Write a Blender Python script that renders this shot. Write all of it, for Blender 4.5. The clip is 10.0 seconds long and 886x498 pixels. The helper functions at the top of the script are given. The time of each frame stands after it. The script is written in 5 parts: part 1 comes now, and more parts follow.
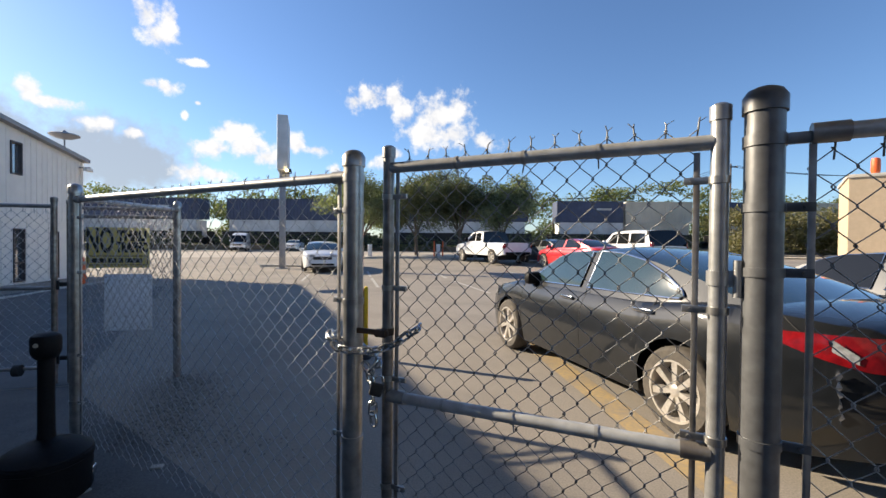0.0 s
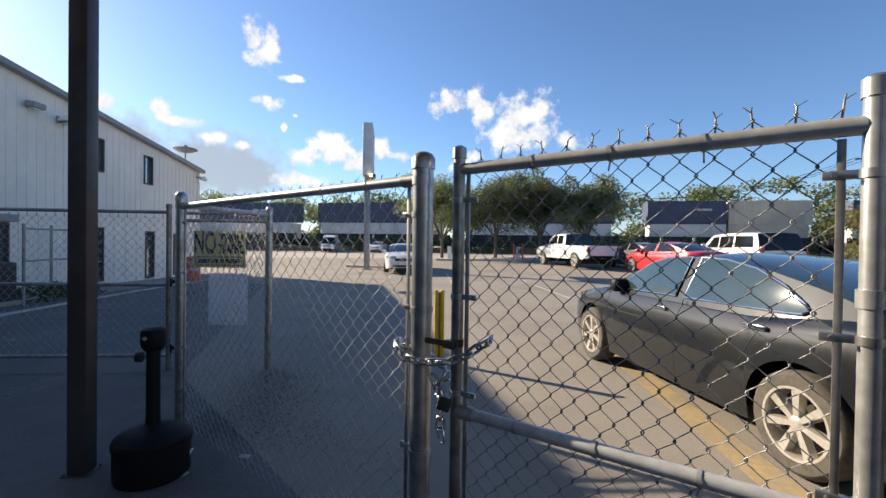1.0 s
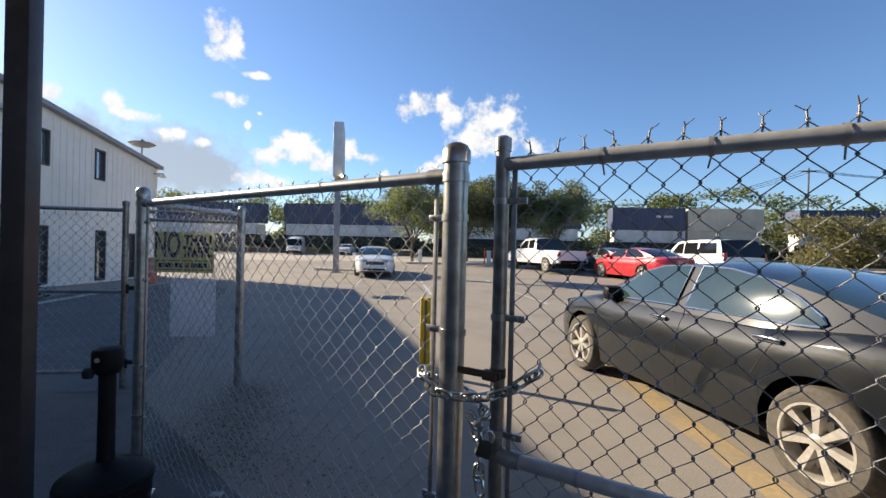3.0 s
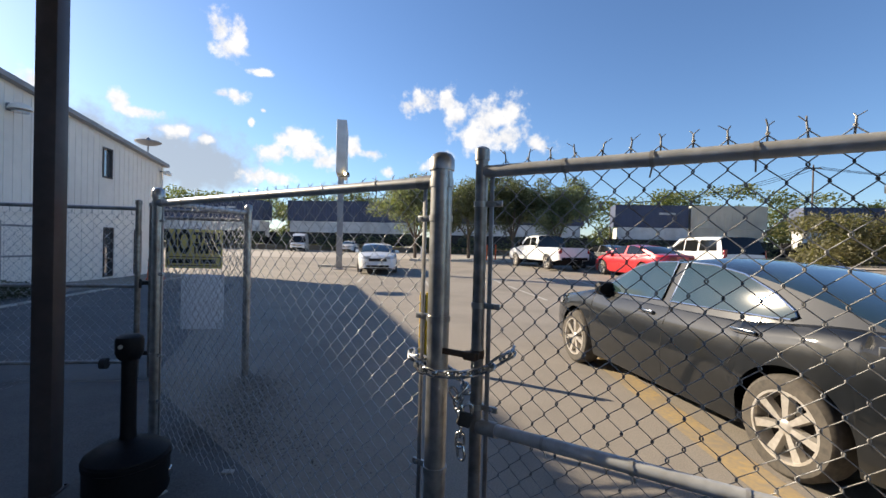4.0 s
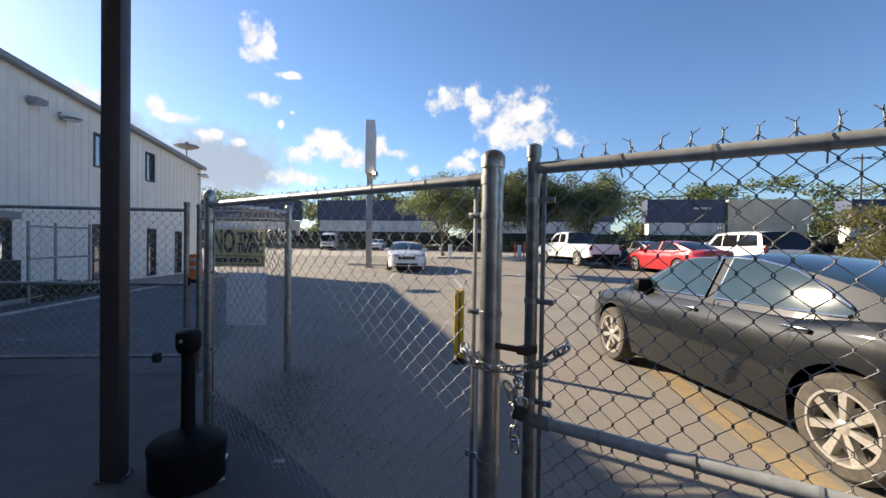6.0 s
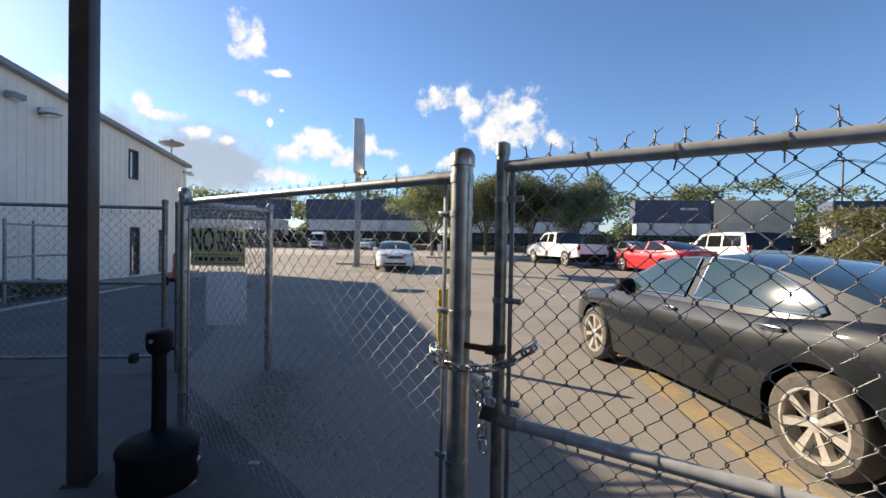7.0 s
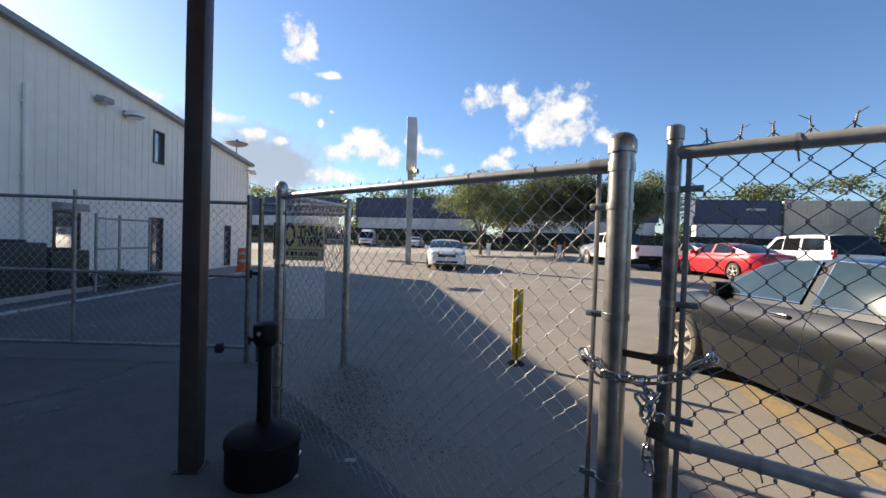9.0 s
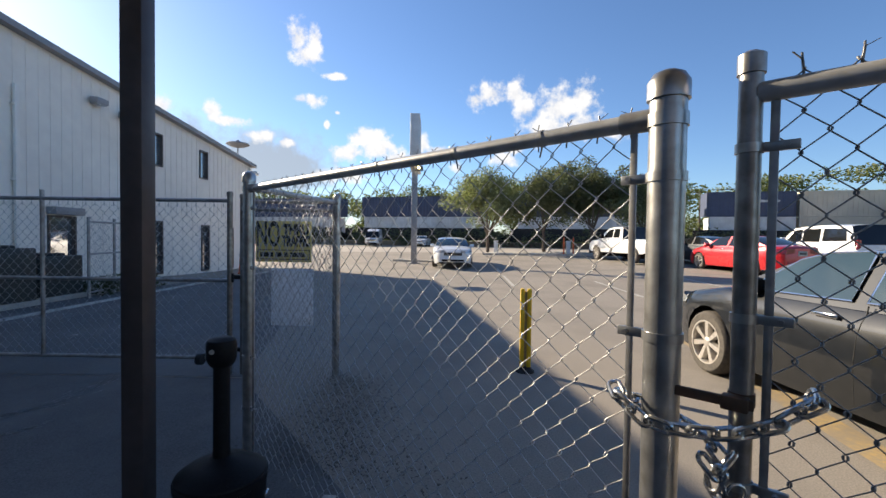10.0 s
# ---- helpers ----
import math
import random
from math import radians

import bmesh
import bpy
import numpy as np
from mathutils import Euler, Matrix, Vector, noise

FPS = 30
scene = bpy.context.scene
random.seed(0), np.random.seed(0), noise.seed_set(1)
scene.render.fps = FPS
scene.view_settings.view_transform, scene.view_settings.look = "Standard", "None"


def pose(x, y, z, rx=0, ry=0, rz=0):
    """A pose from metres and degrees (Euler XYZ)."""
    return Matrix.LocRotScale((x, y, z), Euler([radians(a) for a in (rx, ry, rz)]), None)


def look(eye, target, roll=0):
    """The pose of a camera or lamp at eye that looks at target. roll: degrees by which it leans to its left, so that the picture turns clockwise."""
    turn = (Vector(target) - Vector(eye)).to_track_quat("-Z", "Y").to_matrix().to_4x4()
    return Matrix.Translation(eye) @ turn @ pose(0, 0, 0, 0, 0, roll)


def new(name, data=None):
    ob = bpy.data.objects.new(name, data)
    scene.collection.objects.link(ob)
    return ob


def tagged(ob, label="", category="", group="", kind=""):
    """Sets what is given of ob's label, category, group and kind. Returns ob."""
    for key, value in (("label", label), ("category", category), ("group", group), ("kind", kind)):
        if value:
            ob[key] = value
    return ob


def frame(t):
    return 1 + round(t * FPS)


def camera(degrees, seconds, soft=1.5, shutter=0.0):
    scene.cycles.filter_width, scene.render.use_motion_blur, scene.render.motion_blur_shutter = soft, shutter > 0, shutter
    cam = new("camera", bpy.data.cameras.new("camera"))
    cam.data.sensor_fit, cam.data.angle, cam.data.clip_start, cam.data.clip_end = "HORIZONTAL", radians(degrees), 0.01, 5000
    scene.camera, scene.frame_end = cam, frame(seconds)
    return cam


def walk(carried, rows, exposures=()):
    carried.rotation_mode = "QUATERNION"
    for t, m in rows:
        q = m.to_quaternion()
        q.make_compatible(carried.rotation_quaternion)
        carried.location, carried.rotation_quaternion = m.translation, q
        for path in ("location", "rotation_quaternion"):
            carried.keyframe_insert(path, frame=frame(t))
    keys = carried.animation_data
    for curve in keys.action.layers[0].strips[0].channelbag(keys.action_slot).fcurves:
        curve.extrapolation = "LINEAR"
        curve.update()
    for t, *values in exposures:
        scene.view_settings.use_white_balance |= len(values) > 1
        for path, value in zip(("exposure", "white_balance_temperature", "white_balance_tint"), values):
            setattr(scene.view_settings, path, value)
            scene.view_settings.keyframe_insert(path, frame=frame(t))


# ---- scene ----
cam = camera(91.6, 10.0)
PATH = [
    (0, (0.323, 0.316, 1.42), (0.085, 2.302, 1.392), 0.5),
    (0.5, (0.343, 0.382, 1.421), (-0.138, 2.323, 1.389), -2.3),
    (1, (0.332, 0.432, 1.435), (-0.266, 2.341, 1.413), 0.8),
    (1.5, (0.135, 0.575, 1.427), (-0.46, 2.484, 1.407), 1.1),
    (2, (0.016, 0.679, 1.449), (-0.517, 2.607, 1.433), 1.2),
    (2.5, (-0.014, 0.687, 1.436), (-0.507, 2.625, 1.422), 1.7),
    (3, (0.032, 0.643, 1.451), (-0.421, 2.591, 1.446), 1.4),
    (4.5, (0.15, 0.404, 1.453), (-0.347, 2.341, 1.426), 1.5),
    (5, (0.063, 0.387, 1.464), (-0.484, 2.311, 1.438), 1.3),
    (6.5, (0.05, 0.436, 1.44), (-0.537, 2.348, 1.405), 0.9),
    (7, (0.122, 0.451, 1.444), (-0.42, 2.376, 1.411), 1.1),
    (7.5, (0.066, 0.4, 1.449), (-0.555, 2.3, 1.414), 1.0),
    (8, (-0.011, 0.393, 1.431), (-0.669, 2.282, 1.397), 1.4),
    (8.5, (-0.116, 0.427, 1.418), (-0.799, 2.306, 1.388), 1.8),
    (9, (-0.266, 0.458, 1.418), (-1.0, 2.318, 1.375), 1.9),
    (9.5, (-0.303, 0.671, 1.408), (-1.062, 2.521, 1.363), -0.1),
    (10, (-0.341, 0.896, 1.402), (-1.109, 2.742, 1.351), 0.8),
]
walk(cam, [(t, look(eye, target, roll)) for t, eye, target, roll in PATH], exposures=[(0, 1.1), (10, 1.1)])

# ---- light ----
sun_from = Vector((-2.283, 0.66, 1.0)).normalized()
world = bpy.data.worlds.new("sky_world")
scene.world = world
world.use_nodes = True
wn, wl = world.node_tree.nodes, world.node_tree.links
bg = wn["Background"]
sky = wn.new("ShaderNodeTexSky")
sky.sky_type = "NISHITA"
sky.sun_disc = False
sky.sun_elevation = radians(22.8)
sky.sun_rotation = math.atan2(sun_from.x, sun_from.y)
sky.air_density, sky.dust_density, sky.ozone_density = 1.0, 0.28, 5.0

# fair-weather clouds: azimuth to the left, height, half width and half height in degrees
CLOUDS_WEST = [(41.4, 23.4, 1.1, 1.3), (40.2, 21.6, 1.5, 1.2), (39.3, 22.9, 0.7, 1.6), (36.9, 19.6, 1.0, 0.3), (40.9, 16.6, 0.9, 0.5), (39.6, 16.6, 1.1, 0.6), (37.8, 13.9, 0.3, 0.4), (36.5, 15.5, 0.3, 0.2), (57.3, 14.5, 1.1, 0.8), (55.8, 13.9, 1.1, 0.9), (50.7, 14.0, 0.9, 1.0), (49.3, 13.3, 2.3, 0.5), (45.3, 11.9, 1.4, 0.6), (42.7, 11.4, 1.3, 0.4), (32.8, 12.7, 2.2, 1.2), (35.0, 10.7, 2.0, 1.1), (31.2, 11.3, 2.5, 1.4)]
CLOUDS_NORTH = [(29.0, 10.2, 1.9, 1.0), (23.2, 11.6, 1.5, 0.6), (25.6, 12.0, 1.2, 1.1), (37.1, 7.9, 1.5, 0.9), (35.0, 7.7, 1.8, 0.7), (18.5, 17.7, 1.1, 1.3), (16.4, 18.3, 2.4, 1.2), (13.4, 18.2, 1.3, 1.5), (12.1, 16.6, 1.3, 1.6), (7.8, 16.2, 2.6, 2.2), (5.0, 17.1, 1.5, 1.7), (9.1, 14.0, 3.0, 1.7), (5.6, 14.1, 3.1, 1.6), (1.7, 13.2, 2.0, 1.1), (14.6, 10.3, 1.9, 0.8), (13.2, 11.5, 0.9, 0.7), (20.9, 9.3, 0.7, 0.5)]


def wmath(op, a, b=None):
    nd = wn.new("ShaderNodeMath")
    nd.operation = op
    for i, v in enumerate((a, b)):
        if v is None:
            continue
        if isinstance(v, (int, float)):
            nd.inputs[i].default_value = v
        else:
            wl.new(v, nd.inputs[i])
    return nd.outputs[0]


def wdot(vec, const):
    nd = wn.new("ShaderNodeVectorMath")
    nd.operation = "DOT_PRODUCT"
    wl.new(vec, nd.inputs[0])
    nd.inputs[1].default_value = const
    return nd.outputs["Value"]


tcw = wn.new("ShaderNodeTexCoord")
puff = wn.new("ShaderNodeTexNoise")
puff.inputs["Scale"].default_value, puff.inputs["Detail"].default_value, puff.inputs["Roughness"].default_value = 26, 8, 0.6
wl.new(tcw.outputs["Generated"], puff.inputs["Vector"])
fine = wmath("MULTIPLY", wmath("SUBTRACT", puff.outputs["Fac"], 0.48), 3.5)


def cloud_field(az, el, a, b):
    az, el = radians(az), radians(el)
    f = Vector((-math.sin(az) * math.cos(el), math.cos(az) * math.cos(el), math.sin(el)))
    r = Vector((math.cos(az), math.sin(az), 0))
    u = r.cross(f)
    du = wdot(tcw.outputs["Generated"], r / radians(a * 1.15))
    dv = wdot(tcw.outputs["Generated"], u / radians(b * 1.2))
    df = wdot(tcw.outputs["Generated"], f)
    dist = wmath("SQRT", wmath("ADD", wmath("MULTIPLY", du, du), wmath("MULTIPLY", dv, dv)))
    val = wmath("SUBTRACT", 1.0, dist)
    return wmath("SUBTRACT", val, wmath("MULTIPLY", wmath("LESS_THAN", df, 0.0), 1000.0))


field = None
for cl in CLOUDS_WEST + CLOUDS_NORTH:
    v = cloud_field(*cl)
    field = v if field is None else wmath("MAXIMUM", field, v)
cover = wn.new("ShaderNodeMapRange")
cover.interpolation_type = "SMOOTHSTEP"
cover.inputs["From Min"].default_value, cover.inputs["From Max"].default_value = -0.15, 0.8
wl.new(wmath("ADD", field, fine), cover.inputs["Value"])
bank = wn.new("ShaderNodeMapRange")
bank.interpolation_type = "SMOOTHSTEP"
bank.inputs["From Min"].default_value, bank.inputs["From Max"].default_value, bank.inputs["To Max"].default_value = -0.1, 0.6, 0.9
wl.new(wmath("ADD", wmath("MAXIMUM", cloud_field(44.5, 8.4, 8.0, 4.2), cloud_field(56.0, 9.0, 9.0, 4.6)), wmath("MULTIPLY", fine, 0.35)), bank.inputs["Value"])
shade = wn.new("ShaderNodeMapRange")
shade.inputs["From Min"].default_value, shade.inputs["From Max"].default_value = 0.35, 0.62
wl.new(puff.outputs["Fac"], shade.inputs["Value"])
white = wn.new("ShaderNodeMix")
white.data_type = "RGBA"
white.inputs["A"].default_value, white.inputs["B"].default_value = (4.6, 4.65, 4.9, 1), (6.1, 6.0, 5.9, 1)
wl.new(shade.outputs["Result"], white.inputs["Factor"])
mix1 = wn.new("ShaderNodeMix")
mix1.data_type = "RGBA"
wl.new(bank.outputs["Result"], mix1.inputs["Factor"])
deep = wn.new("ShaderNodeMix")
deep.data_type, deep.blend_type = "RGBA", "MULTIPLY"
deep.inputs["Factor"].default_value = 1.0
deep.inputs["B"].default_value = (0.97, 0.97, 1.015, 1)
wl.new(sky.outputs[0], deep.inputs["A"])
wl.new(deep.outputs["Result"], mix1.inputs["A"])
mix1.inputs["B"].default_value = (2.7, 3.05, 3.55, 1)
mix2 = wn.new("ShaderNodeMix")
mix2.data_type = "RGBA"
wl.new(cover.outputs["Result"], mix2.inputs["Factor"])
wl.new(mix1.outputs["Result"], mix2.inputs["A"])
wl.new(white.outputs["Result"], mix2.inputs["B"])
wl.new(mix2.outputs["Result"], bg.inputs[0])
bg.inputs[1].default_value = 0.083
sun_data = bpy.data.lights.new("sun", "SUN")
sun_data.energy, sun_data.angle, sun_data.color = 5.0, radians(0.5), (1.0, 0.85, 0.64)
sun = new("sun", sun_data)
sun.matrix_world = look(sun_from * 60, (0, 0, 0))



# ---- mesh helpers ----
def box(bm, c, size, rz=0.0, bevel=0.0, rot=None):
    r = bmesh.ops.create_cube(bm, size=1.0)
    m = Matrix.Translation(c) @ (rot if rot else Matrix.Rotation(radians(rz), 4, "Z")) @ Matrix.Diagonal((*size, 1))
    bmesh.ops.transform(bm, matrix=m, verts=r["verts"])
    if bevel > 0:
        edges = list({e for v in r["verts"] for e in v.link_edges})
        bmesh.ops.bevel(bm, geom=edges, offset=bevel, segments=2, affect="EDGES", profile=0.5)
    return bm


def rod(bm, a, b, r, seg=12, r2=None, caps=True):
    a, b = Vector(a), Vector(b)
    d = b - a
    m = Matrix.Translation((a + b) / 2) @ d.to_track_quat("Z", "Y").to_matrix().to_4x4()
    bmesh.ops.create_cone(bm, cap_ends=caps, segments=seg, radius1=r, radius2=r if r2 is None else r2, depth=d.length, matrix=m)
    return bm


def pipe(bm, pts, r, seg=8):
    """One bent tube along the points."""
    pts = [Vector(p) for p in pts]
    rings = []
    for i, p in enumerate(pts):
        d = (pts[min(i + 1, len(pts) - 1)] - pts[max(i - 1, 0)]).normalized()
        m = d.to_track_quat("Z", "Y").to_matrix()
        rings.append([bm.verts.new(p + m @ Vector((r * math.cos(2 * math.pi * k / seg), r * math.sin(2 * math.pi * k / seg), 0))) for k in range(seg)])
    for p, q in zip(rings, rings[1:]):
        for i in range(seg):
            bm.faces.new((p[i], p[(i + 1) % seg], q[(i + 1) % seg], q[i]))
    bm.faces.new(rings[0][::-1])
    bm.faces.new(rings[-1])
    return bm


def lathe(bm, profile, seg=24, m=Matrix()):
    """Spin a list of (radius, height) round z."""
    rings = []
    for r, z in profile:
        rings.append([bm.verts.new(m @ Vector((r * math.cos(2 * math.pi * i / seg), r * math.sin(2 * math.pi * i / seg), z))) for i in range(seg)])
    for p, q in zip(rings, rings[1:]):
        for i in range(seg):
            bm.faces.new((p[i], p[(i + 1) % seg], q[(i + 1) % seg], q[i]))
    bm.faces.new(rings[0][::-1])
    bm.faces.new(rings[-1])
    return bm


def finish(name, bm, material, smooth=35.0):
    bmesh.ops.recalc_face_normals(bm, faces=bm.faces)
    me = bpy.data.meshes.new(name)
    bm.to_mesh(me)
    bm.free()
    if material:
        me.materials.append(material)
    if smooth:
        me.shade_smooth()
        me.set_sharp_from_angle(angle=radians(smooth))
    return me


def part(name, bm, material, parent, label="", smooth=35.0):
    ob = new(name, finish(name, bm, material, smooth))
    ob.parent = parent
    return tagged(ob, label) if label else ob


def thing(name, m=Matrix(), label="", category="", group="", kind=""):
    e = new(name)
    e.empty_display_size = 0.1
    e.matrix_world = m
    return tagged(e, label, category, group, kind)


def solid(name, bm, material, label="", category="", group="", kind="", smooth=35.0, m=None):
    ob = new(name, finish(name, bm, material, smooth))
    if m is not None:
        ob.matrix_world = m
    return tagged(ob, label, category, group, kind)


B = bmesh.new


# ---- materials ----
def mat(name, c1, c2=None, scale=30.0, rough=0.6, metal=0.0, bump=0.0, stain=None, stain_scale=1.5, stain_amt=0.5, rvar=0.12, coat=0.0, per=0.0, spec=0.5):
    """Principled surface: fine grain between c1 and c2, larger stains, uneven roughness and a fine relief."""
    m = bpy.data.materials.new(name)
    m.use_nodes = True
    n, l = m.node_tree.nodes, m.node_tree.links
    p = n["Principled BSDF"]
    c2 = c2 or tuple(min(1, v * 0.8) for v in c1)
    tc = n.new("ShaderNodeTexCoord")
    g = n.new("ShaderNodeTexNoise")
    g.inputs["Scale"].default_value, g.inputs["Detail"].default_value = scale, 6
    l.new(tc.outputs["Object"], g.inputs["Vector"])
    r1 = n.new("ShaderNodeValToRGB")
    r1.color_ramp.elements[0].position, r1.color_ramp.elements[1].position = 0.35, 0.65
    r1.color_ramp.elements[0].color, r1.color_ramp.elements[1].color = (*c2, 1), (*c1, 1)
    l.new(g.outputs["Fac"], r1.inputs["Fac"])
    s = n.new("ShaderNodeTexNoise")
    s.inputs["Scale"].default_value, s.inputs["Detail"].default_value, s.inputs["Roughness"].default_value = stain_scale, 5, 0.65
    l.new(tc.outputs["Object"], s.inputs["Vector"])
    r2 = n.new("ShaderNodeMapRange")
    r2.inputs["From Min"].default_value, r2.inputs["From Max"].default_value, r2.inputs["To Max"].default_value = 0.45, 0.7, stain_amt
    l.new(s.outputs["Fac"], r2.inputs["Value"])
    mx = n.new("ShaderNodeMix")
    mx.data_type = "RGBA"
    l.new(r2.outputs["Result"], mx.inputs["Factor"])
    l.new(r1.outputs["Color"], mx.inputs["A"])
    mx.inputs["B"].default_value = (*(stain or tuple(v * 0.6 for v in c1)), 1)
    col = mx.outputs["Result"]
    if per:
        oi = n.new("ShaderNodeObjectInfo")
        hv = n.new("ShaderNodeHueSaturation")
        mr = n.new("ShaderNodeMapRange")
        mr.inputs["To Min"].default_value, mr.inputs["To Max"].default_value = 1 - per, 1 + per
        l.new(oi.outputs["Random"], mr.inputs["Value"])
        l.new(mr.outputs["Result"], hv.inputs["Value"])
        l.new(col, hv.inputs["Color"])
        col = hv.outputs["Color"]
    l.new(col, p.inputs["Base Color"])
    rr = n.new("ShaderNodeMapRange")
    rr.inputs["To Min"].default_value, rr.inputs["To Max"].default_value = max(0.02, rough - rvar), min(1, rough + rvar)
    l.new(s.outputs["Fac"], rr.inputs["Value"])
    l.new(rr.outputs["Result"], p.inputs["Roughness"])
    p.inputs["Metallic"].default_value = metal
    p.inputs["Coat Weight"].default_value = coat
    p.inputs["Coat Roughness"].default_value = 0.04
    p.inputs["Specular IOR Level"].default_value = spec
    if bump:
        b = n.new("ShaderNodeBump")
        b.inputs["Strength"].default_value, b.inputs["Distance"].default_value = bump, 0.004
        l.new(g.outputs["Fac"], b.inputs["Height"])
        l.new(b.outputs["Normal"], p.inputs["Normal"])
    return m


def glow(name, col, strength):
    m = bpy.data.materials.new(name)
    m.use_nodes = True
    p = m.node_tree.nodes["Principled BSDF"]
    p.inputs["Base Color"].default_value = (*col, 1)
    p.inputs["Emission Color"].default_value, p.inputs["Emission Strength"].default_value = (*col, 1), strength
    return m


def leafy(name, c1, c2):
    """Leaves that let some light through, each a little different."""
    m = mat(name, c1, c2, 1.2, 0.6, rvar=0.05, stain=tuple(v * 1.3 for v in c1), stain_scale=0.6)
    n, l = m.node_tree.nodes, m.node_tree.links
    t = n.new("ShaderNodeBsdfTranslucent")
    t.inputs["Color"].default_value = (c1[0] * 1.4, c1[1] * 1.5, c1[2] * 0.7, 1)
    mix = n.new("ShaderNodeMixShader")
    mix.inputs[0].default_value = 0.35
    l.new(n["Principled BSDF"].outputs[0], mix.inputs[1])
    l.new(t.outputs[0], mix.inputs[2])
    l.new(mix.outputs[0], n["Material Output"].inputs[0])
    return m


M_GALV = mat("galvanised_steel", (0.5, 0.51, 0.52), (0.38, 0.385, 0.39), 25, 0.36, 0.6, 0.1, (0.2, 0.18, 0.16), 3.5, 0.65)
M_POST = mat("galvanised_post", (0.52, 0.52, 0.51), (0.36, 0.355, 0.345), 25, 0.33, 0.88, 0.1, (0.2, 0.17, 0.14), 3.5, 0.6)
M_STILE = mat("grimy_galvanised_stile", (0.38, 0.37, 0.36), (0.24, 0.23, 0.22), 25, 0.35, 0.85, 0.1, (0.13, 0.1, 0.075), 3.5, 0.7)
M_RAIL = mat("galvanised_rail", (0.55, 0.565, 0.58), (0.43, 0.44, 0.45), 25, 0.38, 0.3, 0.1, (0.25, 0.23, 0.21), 3.5, 0.5)
# end post beside the gate: its shade is painted into the steel colour
M_GALV_SHADED = mat("shaded_galvanised_steel", (0.15, 0.155, 0.165), (0.11, 0.113, 0.12), 25, 0.42, 0.35, 0.1, (0.07, 0.065, 0.06), 3.0, 0.5)
M_GALV_OLD = mat("weathered_steel", (0.4, 0.395, 0.385), (0.29, 0.285, 0.28), 30, 0.42, 0.6, 0.15, (0.12, 0.08, 0.05), 4.0, 0.6)
M_WIRE = mat("fence_wire", (0.52, 0.52, 0.52), (0.38, 0.38, 0.38), 40, 0.42, 0.5, 0.0, (0.2, 0.18, 0.16), 6.0, 0.55)
# darker copy of fence_wire, backlit shade put into its colour
M_WIRE_SHADED = mat("shaded_fence_wire", (0.27, 0.27, 0.27), (0.17, 0.165, 0.16), 40, 0.45, 0.45, 0.0, (0.1, 0.085, 0.07), 6.0, 0.6)
M_CHAIN = mat("zinc_chain", (0.6, 0.6, 0.58), (0.4, 0.4, 0.4), 60, 0.25, 0.95, 0.0)
M_ASPHALT = mat("sunbleached_asphalt", (0.33, 0.293, 0.248), (0.23, 0.205, 0.175), 90, 0.9, 0, 0.5, (0.2, 0.18, 0.157), 0.45, 0.85, spec=0.25)
M_ASPHALT_DARK = mat("dark_asphalt", (0.15, 0.147, 0.144), (0.095, 0.093, 0.091), 110, 0.88, 0, 0.5, (0.21, 0.2, 0.19), 0.9, 0.6, spec=0.25)
M_CONCRETE = mat("pale_concrete", (0.5, 0.46, 0.4), (0.4, 0.37, 0.32), 20, 0.85, 0, 0.3, (0.28, 0.26, 0.22), 0.8, 0.5)
M_STREET = mat("street_concrete", (0.42, 0.37, 0.31), (0.34, 0.3, 0.26), 8, 0.9, 0, 0.2, (0.28, 0.25, 0.21), 0.2, 0.5)
M_PAINT_W = mat("worn_white_paint", (0.58, 0.56, 0.51), (0.36, 0.34, 0.3), 40, 0.8, 0, 0.2, (0.2, 0.185, 0.165), 4.0, 0.9)
M_PAINT_Y = mat("worn_yellow_paint", (0.45, 0.315, 0.135), (0.32, 0.255, 0.165), 25, 0.8, 0, 0.2, (0.27, 0.225, 0.17), 2.6, 1.0)
M_YELLOW = mat("bollard_yellow", (0.9, 0.58, 0.02), (0.82, 0.5, 0.015), 20, 0.5, 0, 0.05, (0.5, 0.3, 0.04), 8.0, 0.4)
M_BROWN = mat("brown_painted_steel", (0.07, 0.053, 0.05), (0.052, 0.04, 0.038), 12, 0.42, 0, 0.1, (0.028, 0.019, 0.018), 2.0, 0.6)
M_BLACKPL = mat("black_plastic", (0.009, 0.009, 0.0105), (0.006, 0.006, 0.007), 80, 0.5, 0, 0.15, (0.014, 0.013, 0.012), 5.0, 0.4, spec=0.15)
M_BLACK = mat("black_rubber", (0.018, 0.018, 0.018), (0.012, 0.012, 0.012), 60, 0.75, 0, 0.1)
M_TYRE = mat("dusty_tyre", (0.085, 0.075, 0.062), (0.05, 0.045, 0.04), 30, 0.85, 0, 0.2, (0.12, 0.1, 0.08), 4.0, 0.5)
M_RIM = mat("alloy_rim", (0.62, 0.59, 0.55), (0.5, 0.47, 0.43), 20, 0.32, 0.55, 0, (0.35, 0.3, 0.25), 9.0, 0.5)
M_CHROME = mat("chrome", (0.75, 0.75, 0.75), (0.68, 0.68, 0.68), 10, 0.12, 1.0, rvar=0.05)
M_SIDING = mat("cream_metal_siding", (0.88, 0.82, 0.73), (0.83, 0.77, 0.69), 3, 0.55, 0, 0.0, (0.68, 0.63, 0.56), 0.4, 0.5)
M_TRIM = mat("grey_metal_trim", (0.32, 0.32, 0.33), (0.27, 0.27, 0.28), 6, 0.5, 0.2)
M_WINDOW = mat("mirrored_window_glass", (0.55, 0.55, 0.56), (0.45, 0.45, 0.46), 3, 0.05, 0.8, rvar=0.03)
